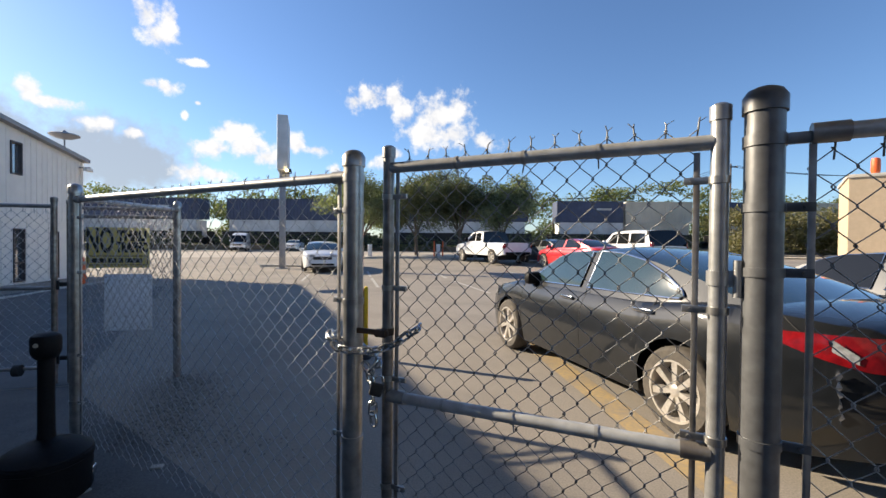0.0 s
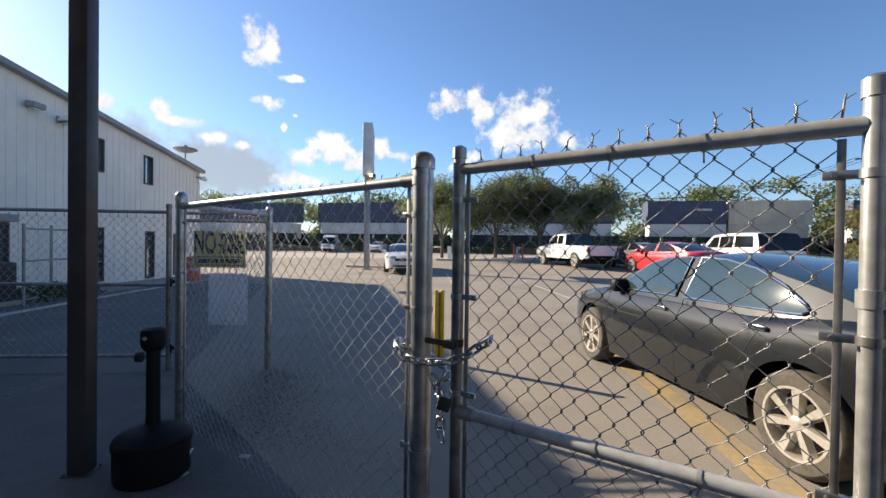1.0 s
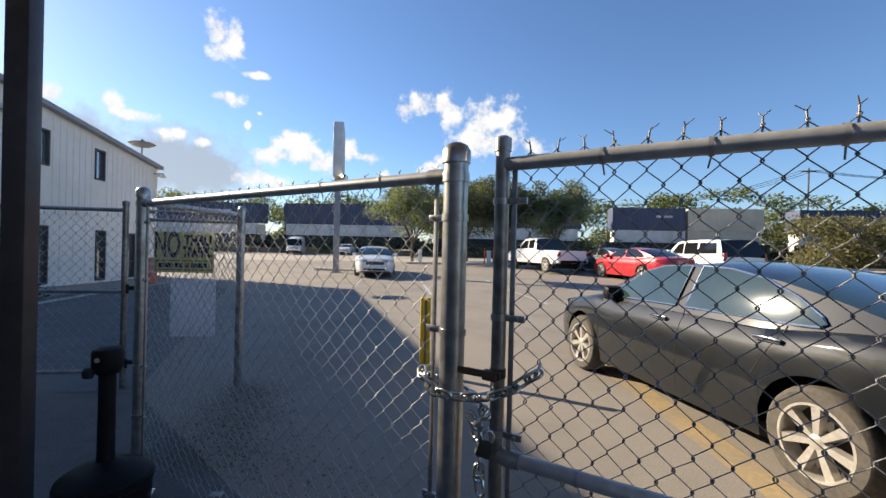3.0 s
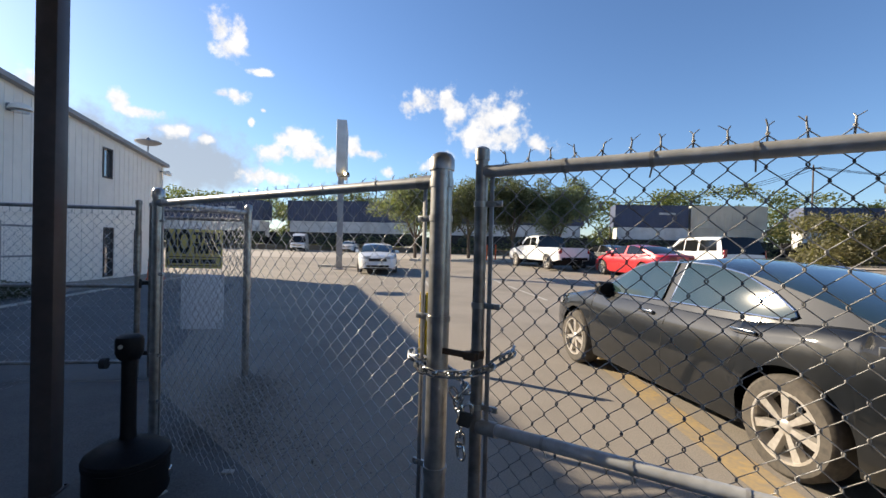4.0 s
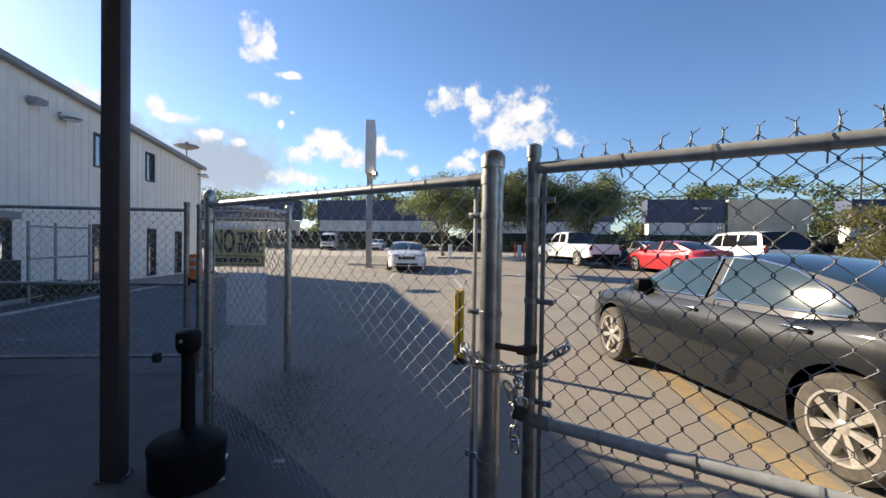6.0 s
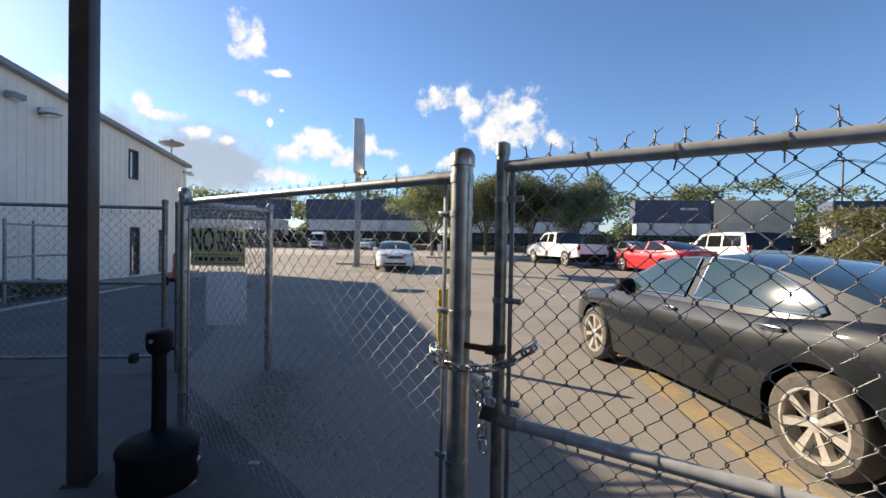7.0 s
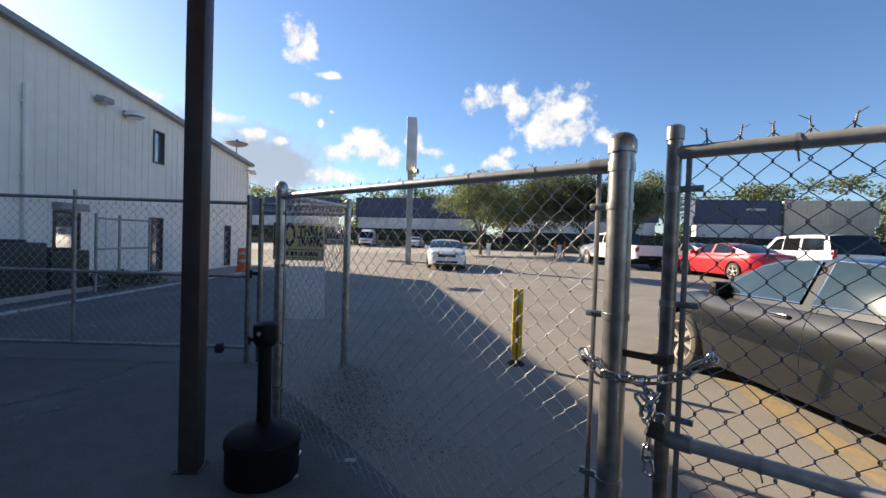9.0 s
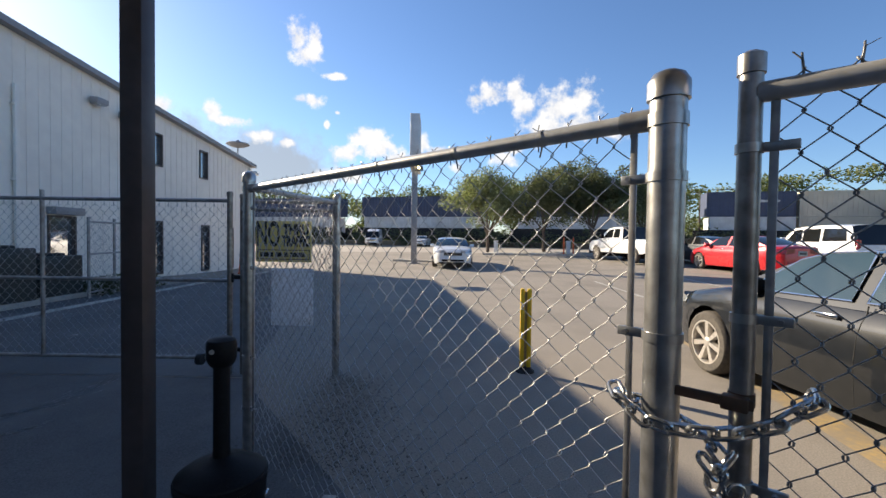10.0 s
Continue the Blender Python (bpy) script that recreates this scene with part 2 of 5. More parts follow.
M_GLASS = mat("car_glass", (0.022, 0.045, 0.045), (0.016, 0.034, 0.034), 3, 0.042, 0, 0, (0.05, 0.065, 0.06), 1.6, 0.5, rvar=0.015, coat=1.0)
M_GLASS_D = mat("tinted_glass", (0.012, 0.013, 0.015), (0.01, 0.011, 0.012), 3, 0.05, 0, rvar=0.02)
M_CAR_BLACK = mat("dusty_black_car_paint", (0.011, 0.0125, 0.015), (0.008, 0.0095, 0.0115), 12, 0.4, 0.0, 0, (0.02, 0.021, 0.023), 1.1, 0.5, rvar=0.1, coat=1.0, spec=0.1)
M_CAR_WHITE = mat("white_car_paint", (0.78, 0.78, 0.77), (0.73, 0.73, 0.72), 5, 0.3, 0, 0, (0.6, 0.59, 0.57), 1.0, 0.3, coat=0.7)
M_CAR_RED = mat("red_car_paint", (0.55, 0.012, 0.02), (0.46, 0.01, 0.016), 5, 0.3, 0.2, 0, (0.38, 0.01, 0.014), 1.0, 0.3, coat=0.8)
M_CAR_GREY = mat("charcoal_car_paint", (0.045, 0.047, 0.052), (0.036, 0.038, 0.042), 5, 0.3, 0.3, coat=0.7)
M_RED_LENS = mat("red_lens", (0.26, 0.006, 0.009), (0.15, 0.003, 0.005), 30, 0.12, 0, rvar=0.05, coat=0.8)
M_LENS = mat("clear_lens", (0.6, 0.62, 0.64), (0.35, 0.36, 0.38), 40, 0.1, 0.3, rvar=0.05, coat=0.8)
M_SIGN_Y = mat("faded_yellow_sign", (0.82, 0.7, 0.24), (0.74, 0.63, 0.21), 12, 0.6, 0, 0, (0.55, 0.48, 0.22), 3.0, 0.5)
M_SCUFF = mat("scuffed_asphalt", (0.34, 0.33, 0.32), (0.16, 0.155, 0.15), 22, 0.85, 0, 0.3, (0.12, 0.118, 0.115), 9.0, 0.95)
M_INK = mat("sign_black", (0.02, 0.02, 0.018), (0.035, 0.035, 0.03), 15, 0.6)
M_BOARD = mat("pale_plastic_board", (0.8, 0.82, 0.84), (0.72, 0.74, 0.76), 10, 0.6, 0, 0, (0.6, 0.62, 0.64), 3.0, 0.5)
bn, bl = M_BOARD.node_tree.nodes, M_BOARD.node_tree.links
thin = bn.new("ShaderNodeBsdfTranslucent")
thin.inputs["Color"].default_value = (0.9, 0.91, 0.92, 1)
half = bn.new("ShaderNodeMixShader")
half.inputs[0].default_value = 0.65
bl.new(bn["Principled BSDF"].outputs[0], half.inputs[1])
bl.new(thin.outputs[0], half.inputs[2])
bl.new(half.outputs[0], bn["Material Output"].inputs[0])
M_AC = mat("dark_green_cabinet", (0.035, 0.042, 0.038), (0.026, 0.032, 0.03), 15, 0.55, 0.1, 0.1, (0.06, 0.06, 0.055), 2.0, 0.5)
M_NAVY = mat("navy_container", (0.06, 0.078, 0.14), (0.05, 0.065, 0.115), 2, 0.6, 0.1, 0, (0.085, 0.092, 0.12), 0.4, 0.6, per=0.25)
M_CWHITE = mat("white_container", (0.7, 0.7, 0.69), (0.62, 0.62, 0.61), 2, 0.6, 0, 0, (0.35, 0.33, 0.3), 0.4, 0.6)
M_CRED = mat("rust_red_container", (0.28, 0.07, 0.045), (0.22, 0.055, 0.035), 2, 0.65, 0, 0, (0.16, 0.06, 0.045), 0.5, 0.6)
M_CBEIGE = mat("beige_container", (0.68, 0.6, 0.47), (0.6, 0.53, 0.41), 2, 0.65, 0, 0, (0.33, 0.28, 0.22), 0.5, 0.5)
M_DARKSTEEL = mat("dark_rail_steel", (0.05, 0.045, 0.04), (0.035, 0.03, 0.028), 6, 0.75, 0.3, 0.2)
M_LATCH = mat("rusty_latch_steel", (0.1, 0.07, 0.05), (0.05, 0.038, 0.03), 30, 0.6, 0.5, 0.2, (0.16, 0.08, 0.04), 8.0, 0.5)
M_BARK = mat("bark", (0.16, 0.12, 0.09), (0.09, 0.07, 0.055), 14, 0.9, 0, 0.8)
M_LEAF = leafy("tree_leaf", (0.19, 0.21, 0.13), (0.12, 0.14, 0.085))
M_LEAF2 = leafy("dark_leaf", (0.115, 0.125, 0.075), (0.075, 0.085, 0.052))
M_WEED = leafy("dry_weed", (0.07, 0.075, 0.04), (0.04, 0.045, 0.025))
M_WOODS = leafy("far_leaf", (0.13, 0.15, 0.06), (0.085, 0.1, 0.04))
M_SCRUB = leafy("olive_scrub", (0.15, 0.14, 0.07), (0.1, 0.095, 0.05))
M_SOIL = mat("dry_soil", (0.3, 0.22, 0.15), (0.22, 0.165, 0.115), 15, 0.95, 0, 0.6, (0.2, 0.17, 0.1), 0.7, 0.6)
M_LITTER = mat("leaf_litter", (0.12, 0.105, 0.085), (0.06, 0.053, 0.045), 50, 0.9, per=0.3)
M_BEIGE = mat("tan_stucco", (0.55, 0.42, 0.28), (0.5, 0.38, 0.25), 5, 0.85, 0, 0.2, (0.42, 0.33, 0.23), 0.5, 0.4)
M_ORANGE = mat("traffic_orange", (0.8, 0.14, 0.03), (0.7, 0.11, 0.025), 10, 0.5)
M_DULL = mat("dull_brown_wall", (0.26, 0.255, 0.25), (0.21, 0.205, 0.2), 8, 0.85, 0, 0.2)
M_LAMP = glow("lamp_glow", (1.0, 0.75, 0.3), 9.0)

# ---- ground ----
def gz(x, y):
    """Level near the fence, rising gently towards the street and the far stalls."""
    k = min(1.0, max(0.0, (y - 8) / 8))
    dip = 0.15 * min(1.0, max(0.0, (-x - 11.0) / 5.0)) * min(1.0, max(0.0, (y - 6.0) / 8.0)) * min(1.0, max(0.0, (26.0 - y) / 6.0))
    return -dip + max(0.0, min(0.45, 0.026 * (y - 18.5) + 0.009 * (x + 7) * k))


def draped(name, corners, material, nu, nv, lift, label, category):
    """A sheet over the four corners (two by two), laid on the ground."""
    bm = B()
    a, b, c, d = [Vector((*p, 0)) for p in corners]
    grid = []
    for j in range(nv + 1):
        v = j / nv
        row = []
        for i in range(nu + 1):
            u = i / nu
            p = a.lerp(b, u).lerp(d.lerp(c, u), v)
            row.append(bm.verts.new((p.x, p.y, gz(p.x, p.y) + lift)))
        grid.append(row)
    for r, q in zip(grid, grid[1:]):
        for i in range(nu):
            bm.faces.new((r[i], r[i + 1], q[i + 1], q[i]))
    return solid(name, bm, material, label, category, kind="structure")


bm = B()
xs = [-3000, -600, -120] + [-60 + 2 * i for i in range(61)] + [120, 600, 3000]
ys = [-3000, -400, -60, -10] + [2 * i for i in range(25)] + [60, 120, 400, 1200, 4000]
gv = [[bm.verts.new((x, y, gz(x, y))) for x in xs] for y in ys]
for r, q in zip(gv, gv[1:]):
    for i in range(len(xs) - 1):
        bm.faces.new((r[i], r[i + 1], q[i + 1], q[i]))
solid("ground", bm, M_ASPHALT, "sun-bleached grey asphalt of a car park", "ground", kind="structure")

# separate sheets in a darker asphalt colour than the ground
draped("pavement_dark", [(-9.7, 1.6), (-3.75, 4.03), (-9.6, 12.3), (-13.6, 14.2)], M_ASPHALT_DARK, 6, 8, 0.004, "strip of darker asphalt beside the building", "pavement")
draped("pavement_front", [(-10.5, -5.0), (2.2, -5.0), (-3.75, 4.01), (-9.72, 1.58)], M_ASPHALT_DARK, 6, 6, 0.004, "dark asphalt in front of the driveway gate", "pavement")
draped("pavement_apron", [(2.2, -5.0), (-0.3, 2.0), (-2.0, 3.0), (-3.75, 4.01)], M_ASPHALT_DARK, 6, 6, 0.005, "dark asphalt apron under the entrance canopy", "pavement")
draped("road", [(-90, 22), (-9.5, 31.6), (-9.5, 41), (-90, 33)], M_STREET, 20, 4, 0.006, "pale concrete street beyond the car park", "road")
draped("road_far", [(-9.5, 34.2), (60, 41), (60, 50), (-9.5, 41)], M_STREET, 20, 4, 0.007, "pale concrete street beyond the trees", "road")
draped("verge", [(-9.4, 30.6), (45, 37.5), (45, 40.5), (-9.4, 33.6)], M_CONCRETE, 24, 3, 0.08, "pale concrete pavement strip with trees along the street", "pavement")


def stripe(a, b, w, material, label, lift=0.006):
    a, b = Vector(a), Vector(b)
    d = (b - a).normalized()
    s = Vector((-d.y, d.x)) * w / 2
    draped("parking_line", [tuple(a - s), tuple(a + s), tuple(b + s), tuple(b - s)], material, 1, 10, lift, label, "parking line")


for a, b in (((-8.9, 21.6), (-6.6, 15.2)), ((-5.6, 20.0), (-3.3, 13.5)), ((-2.4, 19.6), (0.2, 12.6)), ((0.9, 20.5), (3.3, 14.2)), ((3.4, 19.5), (5.6, 13.6)), ((7.0, 19.0), (9.0, 13.5))):
    stripe(a, b, 0.1, M_PAINT_W, "worn white painted line between parking stalls")
stripe((0.5, 8.0), (1.8, 2.3), 0.26, M_PAINT_Y, "faded yellow painted line on the asphalt beside the black car", 0.005)


def kerb(name, a, b, w, h, material, label):
    a, b = Vector((*a, 0)), Vector((*b, 0))
    k = thing(name, Matrix(), label, "kerb", kind="structure")
    d = b - a
    n = max(1, round(d.length / 3.0))
    rz = math.degrees(math.atan2(d.y, d.x))
    for i in range(n):
        c = a + d * (i + 0.5) / n
        bm = B()
        box(bm, (c.x, c.y, gz(c.x, c.y) + h / 2 - 0.03), (d.length / n - 0.012, w, h + 0.06), rz, 0.015)
        part("kerb_stone", bm, material, k)
    return k


kerb("kerb_street", (-9.3, 29.6), (20, 33.6), 0.18, 0.13, M_CONCRETE, "pale concrete kerb along the planted strip")
kerb("kerb_pad", (-8.2, 1.9), (-13.6, 14.6), 0.08, 0.045, M_PAINT_W, "low white-edged kerb beside the equipment pad")
kerb("kerb_island", (-12.4, 22.6), (-9.3, 22.3), 0.3, 0.1, M_CONCRETE, "short broken concrete kerb at the sign pole")

# ---- building on the left ----
WD = Vector((-0.365, 0.931, 0)).normalized()      # along the wall, away from the fence
WN = Vector((0.931, 0.365, 0)).normalized()       # out of the wall, towards the lot
W0 = Vector((-17.33, 16.87, 0))                   # far corner
RZW = math.degrees(math.atan2(WD.y, WD.x))


def on_wall(s, out, z):
    p = W0 - WD * s + WN * out
    return Vector((p.x, p.y, z))


def roof_z(s):
    return 4.76 + 0.103 * min(s, 26)


bld = thing("office_building", Matrix(), "two-storey cream-white ribbed metal building with narrow dark windows", "building")
WLEN, WDEP = 26.0, 22.0
OPEN = [(3.97, 0.28, 3.62, 4.74), (6.7, 0.28, 3.69, 4.8), (1.89, 0.26, -0.08, 1.74), (3.85, 0.28, -0.05, 1.79), (6.72, 0.3, 0.03, 1.85), (10.25, 0.4, 0.0, 1.83), (15.5, 0.28, 3.73, 4.88), (14.0, 0.3, 0.05, 1.9)]
# walls with real openings: columns between the opening edges
cuts = sorted({0.0, WLEN} | {round(o[0] + k * o[1], 3) for o in OPEN for k in (-1, 1)})
for s0, s1 in zip(cuts, cuts[1:]):
    mid = (s0 + s1) / 2
    holes = sorted((o[2], o[3]) for o in OPEN if abs(mid - o[0]) < o[1])
    z = -0.2
    spans = []
    for h0, h1 in holes:
        if h0 > z + 0.01:
            spans.append((z, h0))
        z = h1
    spans.append((z, None))
    for z0, z1 in spans:
        v = []
        bm = B()
        for out in (0.0, -0.2):
            for s in (s0, s1):
                v.append(bm.verts.new(on_wall(s, out, z0)))
                v.append(bm.verts.new(on_wall(s, out, roof_z(s) if z1 is None else z1)))
        a0, a1, b0, b1, c0, c1, d0, d1 = v
        for f in ((a0, a1, b1, b0), (c0, d0, d1, c1), (a1, c1, d1, b1), (a0, b0, d0, c0), (a0, c0, c1, a1), (b0, b1, d1, d0)):
            bm.faces.new(f)
        part("wall_panel", bm, M_SIDING, bld, smooth=0)
for s in (0.1, WLEN - 0.1):
    bm = B()
    c = on_wall(s, -WDEP / 2 - 0.1, roof_z(s) / 2 - 0.12)
    box(bm, c, (0.2, WDEP - 0.2, roof_z(s) - 0.24), RZW)
    part("end_wall", bm, M_SIDING, bld, smooth=0)
bm = B()
s0, s1 = -0.25, WLEN + 0.25
v = [bm.verts.new(on_wall(s, out, roof_z(s) + dz)) for dz in (0.01, 0.16) for s in (s0, s1) for out in (0.22, -WDEP)]
for f in ((0, 1, 3, 2), (4, 6, 7, 5), (0, 2, 6, 4), (1, 5, 7, 3), (0, 4, 5, 1), (2, 3, 7, 6)):
    bm.faces.new([v[i] for i in f])
part("roof", bm, M_TRIM, bld, "grey metal roof edge trim", smooth=0)
# rolled ribs of the siding, upper storey prouder than the lower
rib_bm = B()
s = 0.15
while s < WLEN:
    if not any(abs(s - o[0]) < o[1] + 0.06 for o in OPEN if o[2] > 2.5):
        z0, z1 = 2.1, roof_z(s) - 0.05
        c = on_wall(s, 0.0065, (z0 + z1) / 2)
        box(rib_bm, c, (0.045, 0.014, z1 - z0), RZW)
    s += 0.305
part("siding_ribs", rib_bm, M_SIDING, bld, smooth=0)
bm = B()
s = 0.4
while s < WLEN:
    if not any(abs(s - o[0]) < o[1] + 0.06 for o in OPEN if o[2] < 2.5):
        box(bm, on_wall(s, 0.006, 1.0), (0.03, 0.012, 2.16), RZW)
    s += 0.61
box(bm, on_wall(WLEN / 2, 0.016, 2.09), (WLEN, 0.03, 0.05), RZW)
part("lower_siding_ribs", bm, M_SIDING, bld, smooth=0)
bm = B()
box(bm, on_wall(-0.01, 0.01, 2.35), (0.14, 0.06, 4.75), RZW)
part("corner_trim", bm, M_SIDING, bld, smooth=0)
bm = B()
box(bm, on_wall(11.45, 0.075, 2.4), (0.1, 0.075, 4.7), RZW, 0.012)
box(bm, on_wall(11.45, 0.14, 0.1), (0.12, 0.2, 0.1), RZW, 0.012)
for z in (0.9, 2.6, 4.3):
    box(bm, on_wall(11.45, 0.06, z), (0.2, 0.06, 0.04), RZW)
part("downpipe", bm, M_SIDING, bld)
for i, (so, hw, z0, z1) in enumerate(OPEN):
    is_door = abs(so - 10.25) < 0.1
    w = new("entrance_door" if is_door else "window")
    w.parent = bld
    bm = B()
    fw = 0.05
    for k in (-1, 1):
        box(bm, on_wall(so + k * (hw - fw / 2), -0.03, (z0 + z1) / 2), (fw, 0.14, z1 - z0), RZW)
    for z in (z0 + fw / 2, z1 - fw / 2):
        box(bm, on_wall(so, -0.03, z), (2 * hw - 2 * fw, 0.14, fw), RZW)
    if z1 < 2.5 and not is_door:
        box(bm, on_wall(so, -0.03, z0 + (z1 - z0) * 0.36), (2 * hw - 2 * fw, 0.1, 0.04), RZW)
    part("frame", bm, M_BROWN, w, smooth=0)
    bm = B()
    box(bm, on_wall(so, -0.07, (z0 + z1) / 2), (2 * hw - 2 * fw, 0.012, z1 - z0 - 2 * fw), RZW)
    part("pane", bm, M_WINDOW, w, smooth=0)
bm = B()
box(bm, on_wall(12.6, 0.07, 2.95), (0.13, 0.1, 5.9), RZW, 0.01)
box(bm, on_wall(12.6, 0.14, 0.12), (0.13, 0.25, 0.1), RZW, 0.01)
part("downspout", bm, M_CWHITE, bld, "pale grey square rainwater downpipe")

bm = B()
box(bm, on_wall(10.25, 0.13, 1.95), (0.86, 0.26, 0.19), RZW, 0.02)
part("door_hood", bm, M_TRIM, bld, "dark grey box hood over the entrance door")

# ---- fixtures on that wall ----
def wall_lamp(s, z, big):
    t = thing("wall_lamp", Matrix(), "grey wall-mounted flood light under the roof edge", "wall lamp")
    bm = B()
    box(bm, on_wall(s, 0.06, z), (0.22, 0.1, 0.2), RZW, 0.02)
    part("mount", bm, M_TRIM, t)
    bm = B()
    if big:
        lathe(bm, [(0.27, 0), (0.27, 0.03), (0.22, 0.12), (0.1, 0.18)], 20, Matrix.Translation(on_wall(s, 0.3, z - 0.06)))
    else:
        box(bm, on_wall(s, 0.2, z - 0.02), (0.4, 0.24, 0.16), RZW, 0.03)
    part("hood", bm, M_SIDING if big else M_TRIM, t)
    bm = B()
    lathe(bm, [(0.2, 0), (0.2, 0.02)], 16, Matrix.Translation(on_wall(s, 0.3 if big else 0.2, z - 0.13)) @ Matrix.Diagonal((1, 1, 1, 1))) if big else box(bm, on_wall(s, 0.2, z - 0.11), (0.3, 0.16, 0.02), RZW)
    part("lens", bm, M_LENS, t)


wall_lamp(8.27, 4.93, True)
wall_lamp(9.28, 5.06, False)
ant = thing("roof_antenna", Matrix(), "grey dish-shaped antenna on a short mast at the roof corner", "antenna")
AX = on_wall(0.9, -0.15, 0)
bm = B()
rod(bm, (AX.x, AX.y, 4.75), (AX.x, AX.y, 5.72), 0.03)
part("mast", bm, M_TRIM, ant)
bm = B()
lathe(bm, [(0.03, -0.02), (0.3, 0.04), (0.5, 0.13), (0.52, 0.16), (0.46, 0.2), (0.15, 0.25), (0.05, 0.34), (0.02, 0.36)], 24, Matrix.Translation((AX.x, AX.y, 5.52)))
part("dish", bm, M_TRIM, ant)
cam_t = thing("security_camera", Matrix(), "grey box camera on a bracket at the building corner", "camera unit")
bm = B()
box(bm, on_wall(0.15, 0.2, 4.5), (0.1, 0.4, 0.06), RZW, 0.01)
part("bracket", bm, M_TRIM, cam_t)
bm = B()
box(bm, on_wall(0.2, 0.34, 4.41), (0.5, 0.16, 0.14), RZW, 0.02)
part("housing", bm, M_SIDING, cam_t)

# ---- equipment pad beside the building ----
def condenser(s, out, w, d, h, label):
    p = on_wall(s, out, 0)
    t = thing("condenser_unit", Matrix.Translation(p) @ Matrix.Rotation(radians(RZW), 4, "Z"), label, "air conditioner", "condensers on the pad")
    bm = B()
    box(bm, (0, 0, 0.05), (w + 0.1, d + 0.1, 0.1), 0, 0.01)
    part("plinth", bm, M_CONCRETE, t)
    bm = B()
    box(bm, (0, 0, 0.1 + h / 2), (w, d, h), 0, 0.025)
    part("cabinet", bm, M_AC, t)
    n = int(h / 0.05)
    bm = B()
    for i in range(2, n - 2):
        for k in (-1, 1):
            box(bm, (0, k * (d / 2 + 0.005), 0.1 + i * 0.05), (w - 0.14, 0.012, 0.018))
            box(bm, (k * (w / 2 + 0.005), 0, 0.1 + i * 0.05), (0.012, d - 0.14, 0.018))
    part("louvres", bm, M_AC, t, smooth=0)
    bm = B()
    lathe(bm, [(min(w, d) * 0.4, 0), (min(w, d) * 0.4, 0.04), (min(w, d) * 0.36, 0.05)], 20, Matrix.Translation((0, 0, 0.1 + h)))
    part("fan_grille", bm, M_BLACK, t)


condenser(13.45, 1.55, 0.95, 0.95, 1.0, "dark green louvred condenser cabinet on a concrete plinth")
condenser(12.3, 1.5, 0.95, 0.85, 0.82, "smaller dark green condenser cabinet on a concrete plinth")
condenser(14.8, 1.55, 1.0, 1.0, 1.12, "tall dark green condenser cabinet with a black fan grille")

# ---- chain-link fencing ----
def link_mesh(name, a, b, z0, z1, parent, off=0.0, barbs=True, seed=1, pitch=0.046, wire=None, rise=None, neck_h=0.024):
    """Woven zigzag wires between two upright lines, with twisted ends above the rail."""
    rnd = random.Random(seed)
    a, b = Vector((*a, 0)), Vector((*b, 0))
    u = (b - a).normalized()
    n = Vector((-u.y, u.x, 0))
    p, q, r = pitch, rise or pitch * 1.08, 0.0021
    nw = max(1, int((b - a).length / p))
    p = (b - a).length / nw
    nk = int((z1 - z0) / q)
    vs, fs = [], []

    def tube(pts, ax1, ax2, rr):
        base = len(vs)
        for c in pts:
            vs.extend([c + ax1 * rr, c + ax2 * rr, c - ax1 * rr, c - ax2 * rr])
        for i in range(len(pts) - 1):
            o = base + 4 * i
            for j in range(4):
                fs.append((o + j, o + (j + 1) % 4, o + 4 + (j + 1) % 4, o + 4 + j))

    for w in range(nw):
        pts = []
        for k in range(nk + 1):
            x = p * w + (p * 1.05 if (k + w) % 2 else -p * 0.05) + rnd.uniform(-0.002, 0.002)
            d = off + rnd.uniform(-0.002, 0.002)
            for e in (-1, 1):
                pts.append(a + u * x + n * (d + e * r * 1.1) + Vector((0, 0, z0 + k * q + e * 0.0028)))
        tube(pts, u * 1.15, n, r)
        if barbs and (nk + w) % 2:
            top = a + u * (p * (w + 1)) + n * off + Vector((0, 0, z0 + nk * q))
            sway = rnd.uniform(-0.012, 0.012)
            neck = top + u * sway * 0.5 + Vector((0, 0, neck_h))
            tube([top - Vector((0, 0, 0.03)), neck], u, n, r * 1.25)
            for k in (-1, 1):
                tip = neck + u * (k * rnd.uniform(0.006, 0.015) + sway) + n * rnd.uniform(-0.012, 0.012) + Vector((0, 0, rnd.uniform(0.009, 0.018)))
                tube([neck, tip], u, n, r)
    me = bpy.data.meshes.new(name)
    me.from_pydata([tuple(v) for v in vs], [], fs)
    me.materials.append(wire or M_WIRE)
    me.shade_smooth()
    ob = new(name, me)
    ob.parent = parent
    return ob


def cap_post(parent, x, y, h, r, cap="dome", name="post", material=None):
    mtl = material or (M_STILE if cap == "flat" else M_POST)
    bm = B()
    rod(bm, (x, y, -0.1), (x, y, h - 0.03), r, 20)
    ps = part(name, bm, mtl, parent)
    bm = B()
    prof = [(r + 0.006, 0), (r + 0.006, 0.04), (r * 1.04, 0.047), (r * 0.88, 0.058), (r * 0.5, 0.066), (0.004, 0.069)] if cap == "dome" else [(r + 0.004, 0), (r + 0.004, 0.04), (r * 0.6, 0.048), (0.003, 0.05)]
    lathe(bm, prof, 20, Matrix.Translation((x, y, h - 0.068 if cap == "dome" else h - 0.05)))
    c = part("cap", bm, mtl, ps)
    return ps


